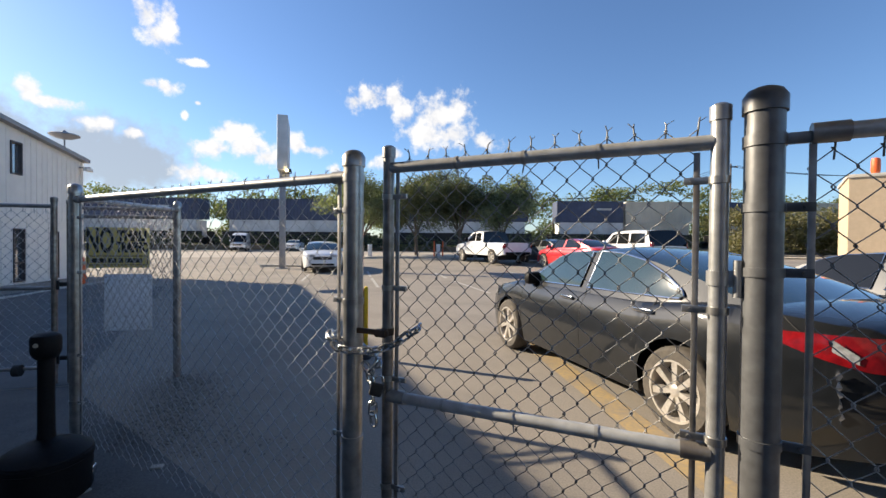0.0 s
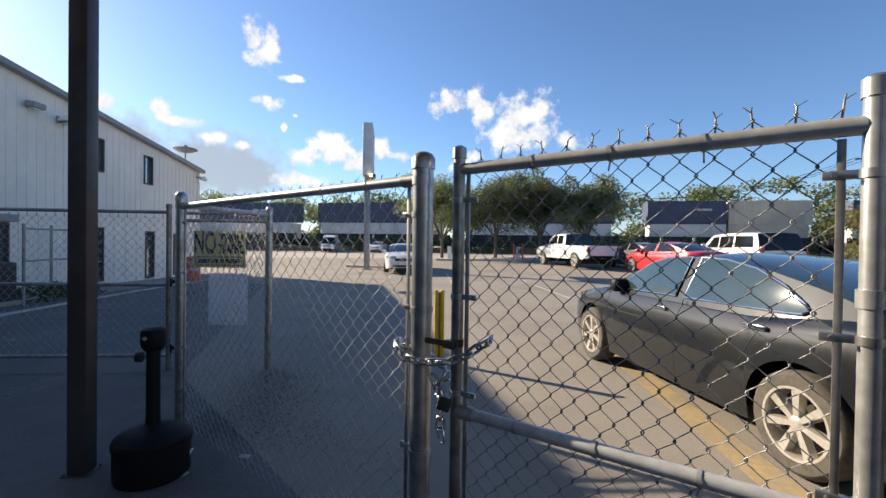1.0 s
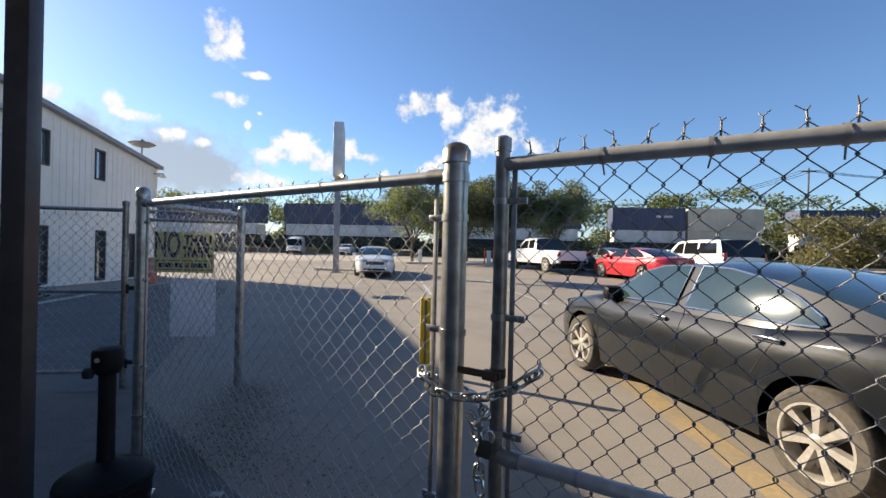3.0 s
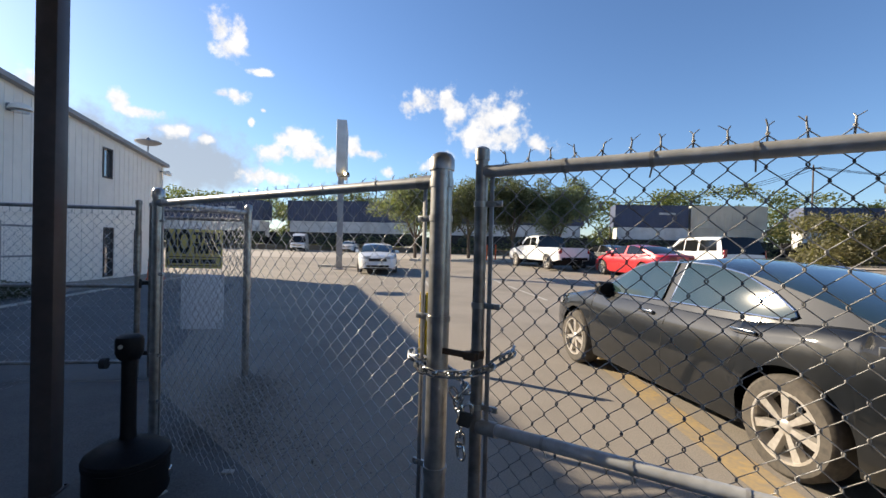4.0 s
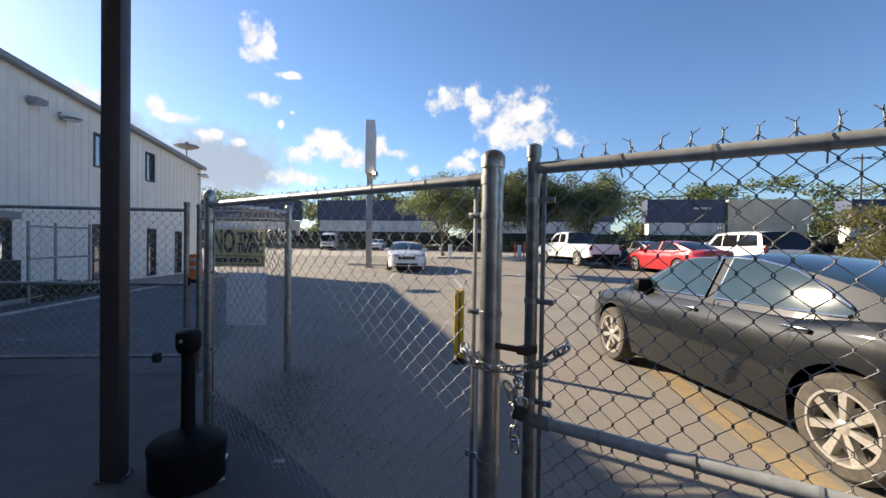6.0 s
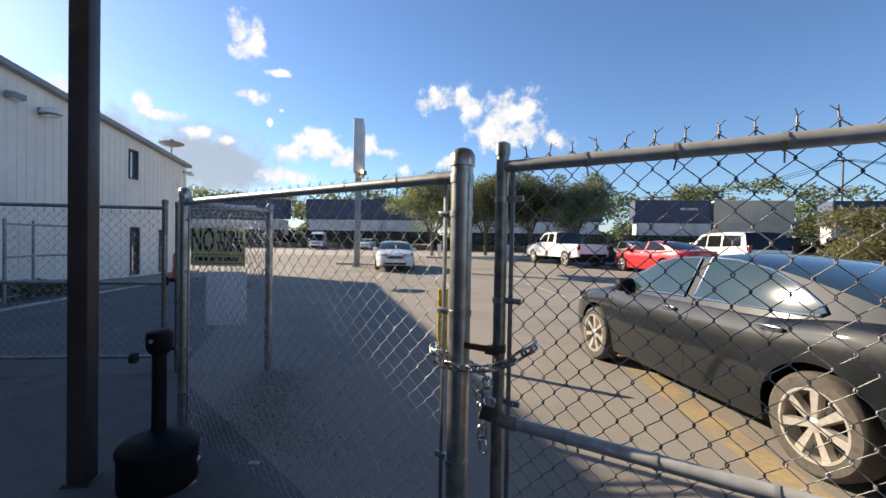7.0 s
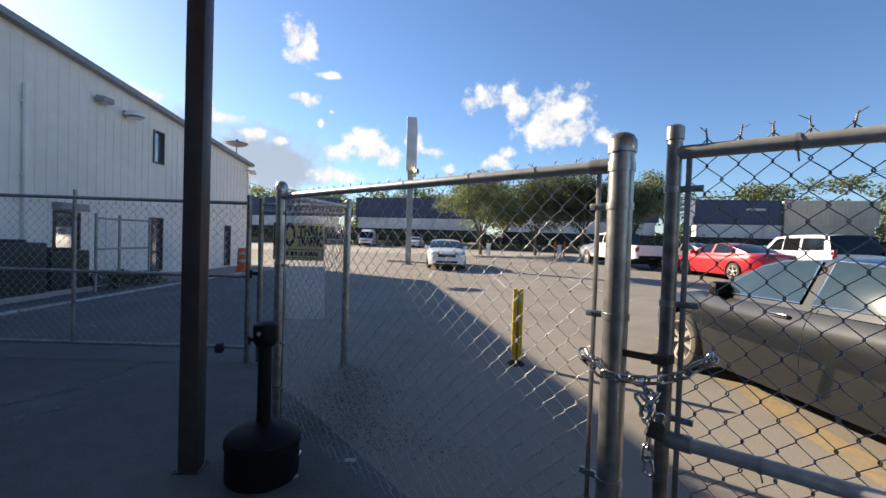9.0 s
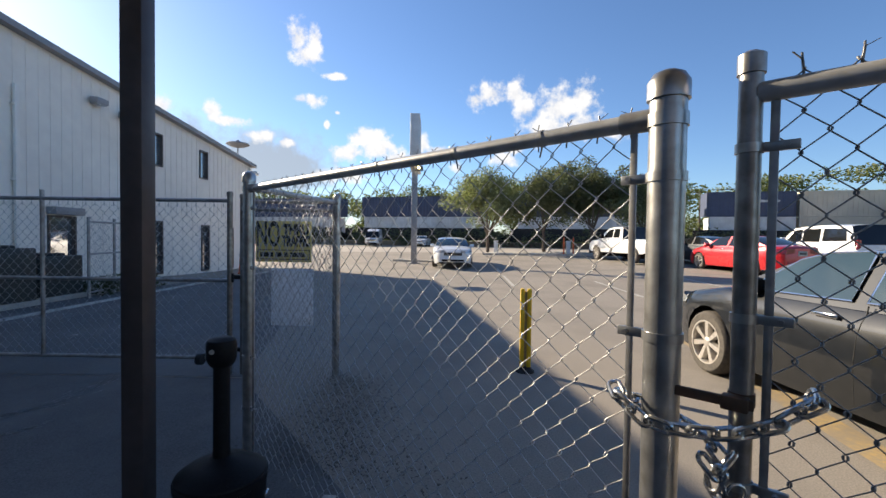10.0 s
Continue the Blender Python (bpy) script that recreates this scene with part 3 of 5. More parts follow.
def band(parent, x, y, z, r, w=0.022, tab=None, mtl=None):
    """A pressed band round a post, with its bolted tab."""
    bm = B()
    lathe(bm, [(r + 0.0005, -w / 2), (r + 0.004, -w / 2), (r + 0.004, w / 2), (r + 0.0005, w / 2)], 20, Matrix.Translation((x, y, z)))
    if tab is not None:
        t = Vector((*tab, 0)).normalized()
        c = Vector((x, y, z)) + t * (r + 0.03)
        box(bm, c, (0.066, 0.012, w), math.degrees(math.atan2(t.y, t.x)), 0.002)
        c2 = c + t * 0.012
        s = Vector((-t.y, t.x, 0))
        rod(bm, c2 - s * 0.018, c2 + s * 0.018, 0.006, 8)
    return part("band", bm, mtl or M_POST, parent)


def rail(parent, a, b, r=0.021, name="top_rail", mtl=None, ends=True):
    bm = B()
    rod(bm, a, b, r, 16)
    ob = part(name, bm, mtl or M_RAIL, parent)
    if ends:
        a, b = Vector(a), Vector(b)
        d = (b - a).normalized()
        for e, k in ((a, 1), (b, -1)):
            bm = B()
            rod(bm, e - d * 0.004 * k, e + d * 0.07 * k, r + 0.005, 16)
            part("rail_cup", bm, M_GALV_OLD, ob)
    return ob


def ties(parent, a, b, r, step=0.3, seed=1):
    rnd = random.Random(seed)
    a, b = Vector(a), Vector(b)
    d = (b - a)
    n = int(d.length / step)
    q = d.to_track_quat("Z", "Y").to_matrix().to_4x4()
    for i in range(1, n):
        c = a + d * ((i + rnd.uniform(-0.15, 0.15)) / n)
        bm = B()
        bmesh.ops.create_cone(bm, cap_ends=False, segments=12, radius1=r + 0.003, radius2=r + 0.003, depth=0.011, matrix=Matrix.Translation(c) @ q)
        rod(bm, c + Vector((0, 0, -r)), c + Vector((rnd.uniform(-0.01, 0.01), 0.008, -r - 0.03)), 0.0025, 6)
        part("tie_wire", bm, M_WIRE, parent)


def tension_bar(parent, x, y, z0, z1, rz):
    bm = B()
    box(bm, (x, y, (z0 + z1) / 2), (0.016, 0.006, z1 - z0), rz, 0.001)
    return part("tension_bar", bm, M_GALV_OLD, parent)


P1, P2 = Vector((-2.5, 2.92)), Vector((-0.25, 2.02))
ST1, ST2, P3 = Vector((-0.097, 1.994)), Vector((0.937, 1.588)), Vector((1.027, 1.549))
FP = Vector((-2.97, 4.46))     # hinge post behind
P4 = Vector((3.47, 0.58))       # next post to the right

# panel between P1 and P2
fence = thing("fence_panel", Matrix(), "galvanised chain-link fence panel with round posts and a top rail", "fence", "chain-link fence panels")
cap_post(fence, P1.x, P1.y, 1.80, 0.036)
cap_post(fence, P2.x, P2.y, 1.795, 0.0405)
du = (P2 - P1).normalized()
ra, rb = P1 + du * 0.03, P2 - du * 0.035
rail(fence, (*ra, 1.692), (*rb, 1.688), 0.0215)
rzf = math.degrees(math.atan2(du.y, du.x))
link_mesh("chain_link_mesh", P1 + du * 0.07, P2 - du * 0.092, 0.041, 1.73, fence, 0.024, True, 3, 0.0443, None, 0.0445, 0.03)
tension_bar(fence, *(P2 - du * 0.075), 0.05, 1.71, rzf)
tension_bar(fence, *(P1 + du * 0.07), 0.05, 1.71, rzf)
for z in (0.3, 0.62, 1.18, 1.55):
    band(fence, P2.x, P2.y, z, 0.0405, 0.022, -du)
    band(fence, P1.x, P1.y, z + 0.02, 0.036, 0.022, du)
band(fence, P2.x, P2.y, 1.68, 0.0405, 0.03)
band(fence, P1.x, P1.y, 1.69, 0.036, 0.03)
ties(fence, (*ra, 1.692), (*rb, 1.688), 0.0215, 0.32, 5)

# walk gate between P2 and P3
gate = thing("walk_gate", Matrix(), "closed galvanised chain-link gate with a welded tube frame", "gate")
gd = (ST2 - ST1).normalized()
rzg = math.degrees(math.atan2(gd.y, gd.x))
cap_post(gate, ST1.x, ST1.y, 1.806, 0.0225, "flat", "stile")
cap_post(gate, ST2.x, ST2.y, 1.812, 0.0235, "flat", "stile", M_GALV)
rail(gate, (*(ST1 + gd * 0.015), 1.715), (*(ST2 - gd * 0.015), 1.705), 0.0215, "top_rail", M_RAIL, False)
rail(gate, (*(ST1 + gd * 0.015), 0.81), (*(ST2 - gd * 0.015), 0.84), 0.0215, "middle_rail", M_RAIL)
rail(gate, (*(ST1 + gd * 0.015), 0.09), (*(ST2 - gd * 0.015), 0.09), 0.0215, "bottom_rail", M_RAIL)
link_mesh("chain_link_mesh", ST1 + gd * 0.045, ST2 - gd * 0.055, 0.0965, 1.756, gate, 0.02, True, 7, 0.0402, M_WIRE_SHADED, 0.0425, 0.018)
tension_bar(gate, *(ST1 + gd * 0.043), 0.1, 1.735, rzg)
tension_bar(gate, *(ST2 - gd * 0.055), 0.1, 1.68, rzg)
for z in (0.45, 0.88, 1.24, 1.6):
    band(gate, ST1.x, ST1.y, z, 0.0225, 0.02, gd)
    band(gate, ST2.x, ST2.y, z, 0.024, 0.02, -gd)
ties(gate, (*ST1, 1.715), (*ST2, 1.705), 0.0215, 0.26, 6)
ties(gate, (*ST1, 0.81), (*ST2, 0.84), 0.0215, 0.23, 8)
for z in (1.33, 0.35):
    bm = B()
    h = (ST2 + P3) / 2
    box(bm, (h.x, h.y, z), (0.07, 0.03, 0.045), math.degrees(math.atan2((P3 - ST2).y, (P3 - ST2).x)), 0.004)
    rod(bm, (h.x - 0.01, h.y - 0.01, z - 0.05), (h.x - 0.01, h.y - 0.01, z + 0.05), 0.011, 12)
    rod(bm, (ST2.x, ST2.y, z - 0.02), (ST2.x, ST2.y, z + 0.02), 0.029, 16)
    part("hinge", bm, M_GALV, gate)
bm = B()
box(bm, (-0.165, 1.975, 1.066), (0.17, 0.012, 0.022), rzg + 3, 0.003)
box(bm, (-0.115, 1.962, 1.064), (0.05, 0.03, 0.03), rzg, 0.004)
rod(bm, (-0.097, 1.994, 1.052), (-0.097, 1.994, 1.08), 0.0255, 16)
part("fork_latch", bm, M_LATCH, gate, "rusty fork latch")

# panel right of P3
fence_r = thing("fence_panel", Matrix(), "chain-link fence panel in shade with a thick end post", "fence", "chain-link fence panels")
# post and bands coloured dark for shade, not a different steel
cap_post(fence_r, P3.x, P3.y, 1.838, 0.0455, material=M_GALV_SHADED)
cap_post(fence_r, P4.x, P4.y, 1.845, 0.0455)
d4 = (P4 - P3).normalized()
rz4 = math.degrees(math.atan2(d4.y, d4.x))
rail(fence_r, (*(P3 + d4 * 0.1), 1.705), (*(P4 - d4 * 0.05), 1.71), 0.0215)
bm = B()
box(bm, (*(P3 + d4 * 0.075), 1.697), (0.09, 0.012, 0.03), rz4, 0.003)
part("rail_end_cup", bm, M_GALV_OLD, fence_r)
link_mesh("chain_link_mesh", P3 + d4 * 0.1, P4 - d4 * 0.08, 0.03, 1.7, fence_r, 0.024, True, 11, 0.046, M_WIRE_SHADED)
tension_bar(fence_r, *(P3 + d4 * 0.1), 0.05, 1.68, rz4)
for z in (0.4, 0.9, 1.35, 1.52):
    band(fence_r, P3.x, P3.y, z, 0.0455, 0.024, d4, M_GALV_SHADED)
band(fence_r, P3.x, P3.y, 1.695, 0.0455, 0.03, None, M_GALV_SHADED)

# return panel from P1 back to the hinge post
fence_b = thing("fence_panel", Matrix(), "short chain-link return panel with dirt along its foot", "fence", "chain-link fence panels")
cap_post(fence_b, FP.x, FP.y, 1.83, 0.033)
db = (FP - P1).normalized()
rail(fence_b, (*(P1 + db * 0.03), 1.7), (*(FP - db * 0.03), 1.74), 0.019)
link_mesh("chain_link_mesh", P1 + db * 0.06, FP - db * 0.06, 0.03, 1.74, fence_b, 0.02, False, 13)

# double driveway gate: a long leaf and a short leaf with the sign
LA, LB = Vector((-9.3, 1.88)), Vector((-3.97, 4.06))
SA, SB = Vector((-3.86, 4.12)), Vector((-2.985, 4.443))
drive = thing("drive_gate", Matrix(), "long chain-link driveway gate leaf, closed", "gate")
dl = (LB - LA).normalized()
cap_post(drive, LB.x, LB.y, 1.84, 0.027, "flat", "stile")
for z, nm in ((0.165, "bottom_rail"), (0.945, "middle_rail"), (1.745, "top_rail")):
    rail(drive, (*LA, z), (*(LB - dl * 0.02), z), 0.019, nm, M_GALV_OLD, False)
for f in (0.0, 0.37, 0.672):
    q = LA.lerp(LB, f)
    bm = B()
    rod(bm, (q.x, q.y, 0.165 if f else -0.05), (q.x, q.y, 1.83), 0.019, 14)
    part("stile", bm, M_GALV_OLD, drive)
link_mesh("chain_link_mesh", LA, LB - dl * 0.03, 0.165, 1.745, drive, 0.02, True, 17)
bm = B()
qq = LB - dl * 0.28
rod(bm, (qq.x, qq.y - 0.05, 0.16), (qq.x + 0.05, qq.y - 0.03, 0.16), 0.055, 16)
part("wheel", bm, M_BLACK, drive, "small black rubber gate wheel")
leaf2 = thing("sign_gate", Matrix(), "short chain-link gate leaf carrying a warning sign", "gate")
ds = (SB - SA).normalized()
cap_post(leaf2, SA.x, SA.y, 1.82, 0.027, "flat", "stile")
bm = B()
rod(bm, (SB.x, SB.y, 0.0), (SB.x, SB.y, 1.79), 0.021, 14)
part("stile", bm, M_GALV_OLD, leaf2)
for z, nm in ((1.66, "top_rail"), (1.74, "brace_rail")):
    rail(leaf2, (*SA, z), (*SB, z), 0.018, nm, M_GALV_OLD, False)
link_mesh("chain_link_mesh", SA, SB, 0.16, 1.7, leaf2, 0.02, False, 19)
for z in (0.25, 0.98):
    bm = B()
    box(bm, (*(LB.lerp(SA, 0.5)), z), (0.16, 0.03, 0.04), 25, 0.004)
    rod(bm, (LB.x + 0.05, LB.y - 0.01, z - 0.05), (LB.x + 0.05, LB.y - 0.01, z + 0.04), 0.012, 10)
    part("latch", bm, M_BLACK, leaf2)

# the sign and the pale board under it
rzs = math.degrees(math.atan2(ds.y, ds.x))
sc = SA.lerp(SB, 0.462)
sn = Vector((ds.y, -ds.x))
sign = thing("warning_sign", pose(sc.x + sn.x * 0.035, sc.y + sn.y * 0.035, 1.345, 0, 0, rzs), "faded yellow no thru traffic sign wired to the gate mesh", "sign")
bm = B()
box(bm, (0, 0, 0), (0.56, 0.006, 0.405), 0, 0.002)
part("plate", bm, M_SIGN_Y, sign)


def letters(txt, x, z, size, parent, w=1.0):
    c = bpy.data.curves.new("letters", "FONT")
    c.body, c.size, c.extrude, c.align_x, c.align_y = txt, size, 0.0006, "CENTER", "CENTER"
    c.materials.append(M_INK)
    c.offset = 0.009
    ob = new("lettering", c)
    ob.parent = parent
    ob.matrix_local = Matrix.Translation((x, -0.0042, z)) @ Matrix.Rotation(radians(90), 4, "X") @ Matrix.Diagonal((w, 1, 1, 1))


letters("NO", -0.158, 0.06, 0.34, sign, 0.45)
letters("THRU", 0.125, 0.115, 0.135, sign, 0.72)
letters("TRAFFIC", 0.125, 0.0, 0.135, sign, 0.545)
bm = B()
for z in (-0.085, -0.175):
    box(bm, (0, -0.0042, z), (0.53, 0.002, 0.008))
for k in (-1, 1):
    box(bm, (k * 0.261, -0.0042, -0.13), (0.008, 0.002, 0.09))
part("border", bm, M_INK, sign, smooth=0)
x = -0.245
for w in (0.15, 0.09, 0.06, 0.17):
    bm = B()
    box(bm, (x + w / 2, -0.0042, -0.13), (w - 0.02, 0.002, 0.045))
    part("text_bar", bm, M_INK, sign, smooth=0)
    x += w
bd = SA.lerp(SB, 0.53)
board = thing("pale_board", pose(bd.x - sn.x * 0.03, bd.y - sn.y * 0.03, 0.785, 0, 0, rzs), "pale weathered plastic board fixed behind the gate mesh", "board")
bm = B()
box(bm, (0, 0, 0), (0.43, 0.008, 0.58), 0, 0.003)
part("sheet", bm, M_BOARD, board)
for k in (-1, 1):
    for j in (-1, 1):
        bm = B()
        rod(bm, (k * 0.19, -0.03, j * 0.26), (k * 0.19, 0.006, j * 0.26), 0.006, 8)
        part("clip", bm, M_GALV_OLD, board)

# small enclosure gate on the pad
encl = thing("enclosure_gate", Matrix(), "small chain-link enclosure gate on the equipment pad", "gate")
E1, E2, E3 = on_wall(12.0, 2.2, 0), on_wall(10.98, 1.95, 0), on_wall(10.2, 2.15, 0)
for q in (E1, E2, E3):
    bm = B()
    rod(bm, (q.x, q.y, -0.05), (q.x, q.y, 1.75), 0.03, 12)
    part("post", bm, M_GALV_OLD, encl)
for q, w in ((E1, E2), (E2, E3)):
    for z in (1.65, 0.95, 0.12):
        bm = B()
        rod(bm, (q.x, q.y, z), (w.x, w.y, z), 0.022, 10)
        part("rail", bm, M_GALV_OLD, encl)
    link_mesh("chain_link_mesh", (q.x, q.y), (w.x, w.y), 0.1, 1.65, encl, 0, False, 23)

# ---- chain and padlock ----
chain = thing("lock_chain", Matrix(), "shiny zinc chain wrapped round the gate post and stile", "chain")


def link_bm(m):
    bm = B()
    R, r, L = 0.0145, 0.0054, 0.014
    ring = []
    n = 14
    for i in range(n):
        a = 2 * math.pi * i / n
        c = Vector((math.cos(a) * R, math.sin(a) * R + (L if math.sin(a) >= 0 else -L), 0))
        nrm = Vector((math.cos(a), math.sin(a), 0))
        ring.append([bm.verts.new(m @ (c + nrm * r * math.cos(b) + Vector((0, 0, r * math.sin(b))))) for b in [2 * math.pi * j / 7 for j in range(7)]])
    for i in range(n):
        for j in range(7):
            bm.faces.new((ring[i][j], ring[(i + 1) % n][j], ring[(i + 1) % n][(j + 1) % 7], ring[i][(j + 1) % 7]))
    return bm


def chain_run(pts):
    pts = [Vector(p) for p in pts]
    seg = []
    for a, b in zip(pts, pts[1:]):
        n = max(1, int((b - a).length / 0.004))
        seg += [a.lerp(b, i / n) for i in range(n)]
    seg.append(pts[-1])
    dist, last, k = 0.0, seg[0], 0
    for a, b in zip(seg, seg[1:]):
        dist += (b - a).length
        if dist >= 0.039:
            d = (b - a).normalized()
            q = d.to_track_quat("Y", "Z").to_matrix().to_4x4()
            m = Matrix.Translation(b + Vector((0, 0, 0.028))) @ q @ Matrix.Rotation(radians(90 * (k % 2) + 25), 4, "Y")
            part("chain_link", link_bm(m), M_CHAIN, chain)
            dist, k = 0.0, k + 1


chain_run([(-0.36, 2.05, 1.03), (-0.335, 1.985, 1.0), (-0.29, 1.955, 0.975), (-0.25, 1.945, 0.968), (-0.20, 1.945, 0.968), (-0.15, 1.945, 0.97), (-0.10, 1.945, 0.982), (-0.055, 1.95, 1.0), (-0.015, 1.955, 1.03), (0.02, 1.965, 1.05), (0.025, 2.0, 1.055)])
chain_run([(-0.36, 2.05, 1.0), (-0.25, 2.085, 0.96), (-0.16, 2.04, 0.93), (-0.135, 1.99, 0.91)])
chain_run([(-0.19, 1.94, 0.935), (-0.16, 1.935, 0.90), (-0.145, 1.935, 0.85), (-0.14, 1.937, 0.79), (-0.142, 1.94, 0.73), (-0.138, 1.94, 0.70)])
chain_run([(-0.11, 1.94, 0.95), (-0.135, 1.93, 0.915), (-0.15, 1.935, 0.88)])
lock = thing("padlock", pose(-0.118, 1.932, 0.875, 0, 18, 12), "dark weathered padlock hanging in the chain", "padlock")
bm = B()
box(bm, (0, 0, -0.025), (0.05, 0.024, 0.05), 0, 0.008)
part("case", bm, M_DARKSTEEL, lock)
bm = B()
for i in range(9):
    a0, a1 = math.pi * i / 9, math.pi * (i + 1) / 9
    rod(bm, (0.017 * math.cos(a0), 0, 0.012 + 0.02 * math.sin(a0)), (0.017 * math.cos(a1), 0, 0.012 + 0.02 * math.sin(a1)), 0.004, 8)
for k in (-1, 1):
    rod(bm, (0.017 * k, 0, -0.005), (0.017 * k, 0, 0.014), 0.004, 8)
part("shackle", bm, M_CHAIN, lock)

# ---- canopy over the camera ----
pillar = thing("canopy_pillar", pose(-2.56, 2.29, 0, 0, 0, 24), "dark brown square steel pillar holding the canopy", "pillar")
bm = B()
box(bm, (0, 0, 1.72), (0.108, 0.108, 3.5), 0, 0.008)
part("shaft", bm, M_BROWN, pillar)
bm = B()
box(bm, (0, 0, 0.006), (0.15, 0.15, 0.014), 0, 0.003)
for i in (-1, 1):
    for j in (-1, 1):
        rod(bm, (i * 0.062, j * 0.062, 0.01), (i * 0.062, j * 0.062, 0.022), 0.008, 8)
part("base_plate", bm, M_BROWN, pillar)
bm = B()
box(bm, (1.0, 0.775, 3.58), (7.7, 3.95, 0.24), 0, 0.01)
solid("ceiling", bm, M_SIDING, "cream metal canopy roof over the entrance", "canopy", kind="structure")
bm = B()
box(bm, (-5.4, 0.075, 3.58), (5.0, 2.55, 0.24), 0, 0.01)
solid("ceiling_side", bm, M_SIDING, "side part of the cream canopy roof", "canopy", kind="structure")
# out-of-view wall, added to block and bounce sky light behind the camera
bm = B()
box(bm, (-1.5, -5.3, 2.0), (17, 0.2, 4.2))
solid("wall_behind", bm, M_DULL, "unseen dull brown wall added behind the camera", "wall", kind="structure", smooth=0)

# ---- cigarette receptacle ----
ash = thing("ash_receptacle", pose(-2.125, 2.405, 0, 0, 0, 30) @ Matrix.Diagonal((1.02, 1.02, 1.015, 1)), "black plastic cigarette receptacle with a narrow neck", "ashtray")
bm = B()
lathe(bm, [(0.165, 0.0), (0.195, 0.012), (0.2, 0.03), (0.2, 0.20), (0.207, 0.205), (0.207, 0.23), (0.195, 0.238)], 32)
part("bucket", bm, M_BLACKPL, ash)
bm = B()
lathe(bm, [(0.203, 0.236), (0.2, 0.245), (0.155, 0.275), (0.1, 0.297), (0.055, 0.312), (0.041, 0.322), (0.038, 0.36), (0.037, 0.6), (0.037, 0.78)], 32)
part("neck", bm, M_BLACKPL, ash)
bm = B()
lathe(bm, [(0.045, -0.02), (0.058, -0.005), (0.067, 0.02), (0.068, 0.085), (0.062, 0.106), (0.04, 0.118), (0.006, 0.12)], 28, Matrix.Translation((0, 0, 0.775)))
part("head", bm, M_BLACKPL, ash)
bm = B()
rod(bm, (-0.02, -0.06, 0.838), (-0.02, -0.0695, 0.838), 0.0115, 14)
part("opening", bm, M_PAINT_W, ash, "pale worn rim of the opening")
bm = B()
box(bm, (0.2, 0.02, 0.1), (0.02, 0.05, 0.05), 0, 0.006)
part("latch", bm, M_CHROME, ash)

# ---- bollard ----
bol = thing("yellow_bollard", pose(-1.265, 5.42, 0, 0, 0, 15), "yellow slotted bollard on a black rubber foot", "bollard")
bm = B()
for k in (-1, 1):
    box(bm, (k * 0.036, 0, 0.46), (0.046, 0.05, 0.84), 0, 0.012)
part("post", bm, M_YELLOW, bol)
bm = B()
box(bm, (0, 0.012, 0.45), (0.03, 0.022, 0.8))
part("slot", bm, M_PAINT_Y, bol)
bm = B()
lathe(bm, [(0.1, 0), (0.097, 0.015), (0.07, 0.03), (0.06, 0.055)], 20)
part("foot", bm, M_BLACK, bol)


# ---- vehicles ----
def lerp_list(pts, y):
    """Linear value from a list of (y, value) sorted by y."""
    if y <= pts[0][0]:
        return pts[0][1]
    for (a, va), (b, vb) in zip(pts, pts[1:]):
        if y <= b:
            f = (y - a) / (b - a)
            f = f * f * (3 - 2 * f) * 0.4 + f * 0.6
            return va + (vb - va) * f
    return pts[-1][1]


SIDE = [(0, 0.945), (0.12, 0.965), (0.3, 0.985), (0.5, 1.0), (0.68, 0.995), (0.8, 0.985), (0.92, 0.955), (1.0, 0.915)]


def wheel_parts(parent, x, y, r, w, side, spokes, rim_m):
    wl_ = new("wheel")
    wl_.parent = parent
    wl_.matrix_local = Matrix.Translation((x, y, r)) @ Matrix.Rotation(radians(90 * side), 4, "Y")
    bm = B()
    rr = r * 0.70
    prof = [(rr, -w / 2), (r * 0.9, -w / 2), (r * 0.97, -w * 0.42), (r, -w * 0.3), (r, w * 0.3), (r * 0.97, w * 0.42), (r * 0.9, w / 2), (rr, w / 2), (rr * 0.985, w * 0.4), (rr * 0.985, -w * 0.4)]
    lathe_open(bm, prof, 36)
    part("tyre", bm, M_TYRE, wl_)
    bm = B()
    lathe_open(bm, [(rr * 1.0, w * 0.46), (rr * 1.0, w * 0.5), (rr * 0.93, w * 0.5), (rr * 0.9, w * 0.4), (rr * 0.9, -w * 0.4), (rr * 0.99, -w * 0.4)], 36)
    lathe(bm, [(r * 0.15, w * 0.25), (r * 0.15, w * 0.42), (r * 0.1, w * 0.46), (0.01, w * 0.46)], 18)
    for i in range(spokes):
        a = 2 * math.pi * i / spokes
        m = Matrix.Rotation(a, 4, "Z")
        v = []
        for rad, hw_, z0, z1 in ((r * 0.1, r * 0.062, w * 0.2, w * 0.43), (rr * 0.94, r * 0.115, w * 0.25, w * 0.46)):
            for q in ((-hw_, z0), (hw_, z0), (hw_ * 0.75, z1), (-hw_ * 0.75, z1)):
                v.append(bm.verts.new(m @ Vector((rad, q[0], q[1]))))
        for f in ((0, 1, 5, 4), (1, 2, 6, 5), (2, 3, 7, 6), (3, 0, 4, 7), (0, 3, 2, 1), (4, 5, 6, 7)):
            bm.faces.new([v[k] for k in f])
    part("rim", bm, rim_m, wl_)
    bm = B()
    lathe(bm, [(rr * 0.9, -w * 0.1), (rr * 0.9, -w * 0.05)], 24)
    part("brake_disc", bm, M_DARKSTEEL, wl_)
    return wl_


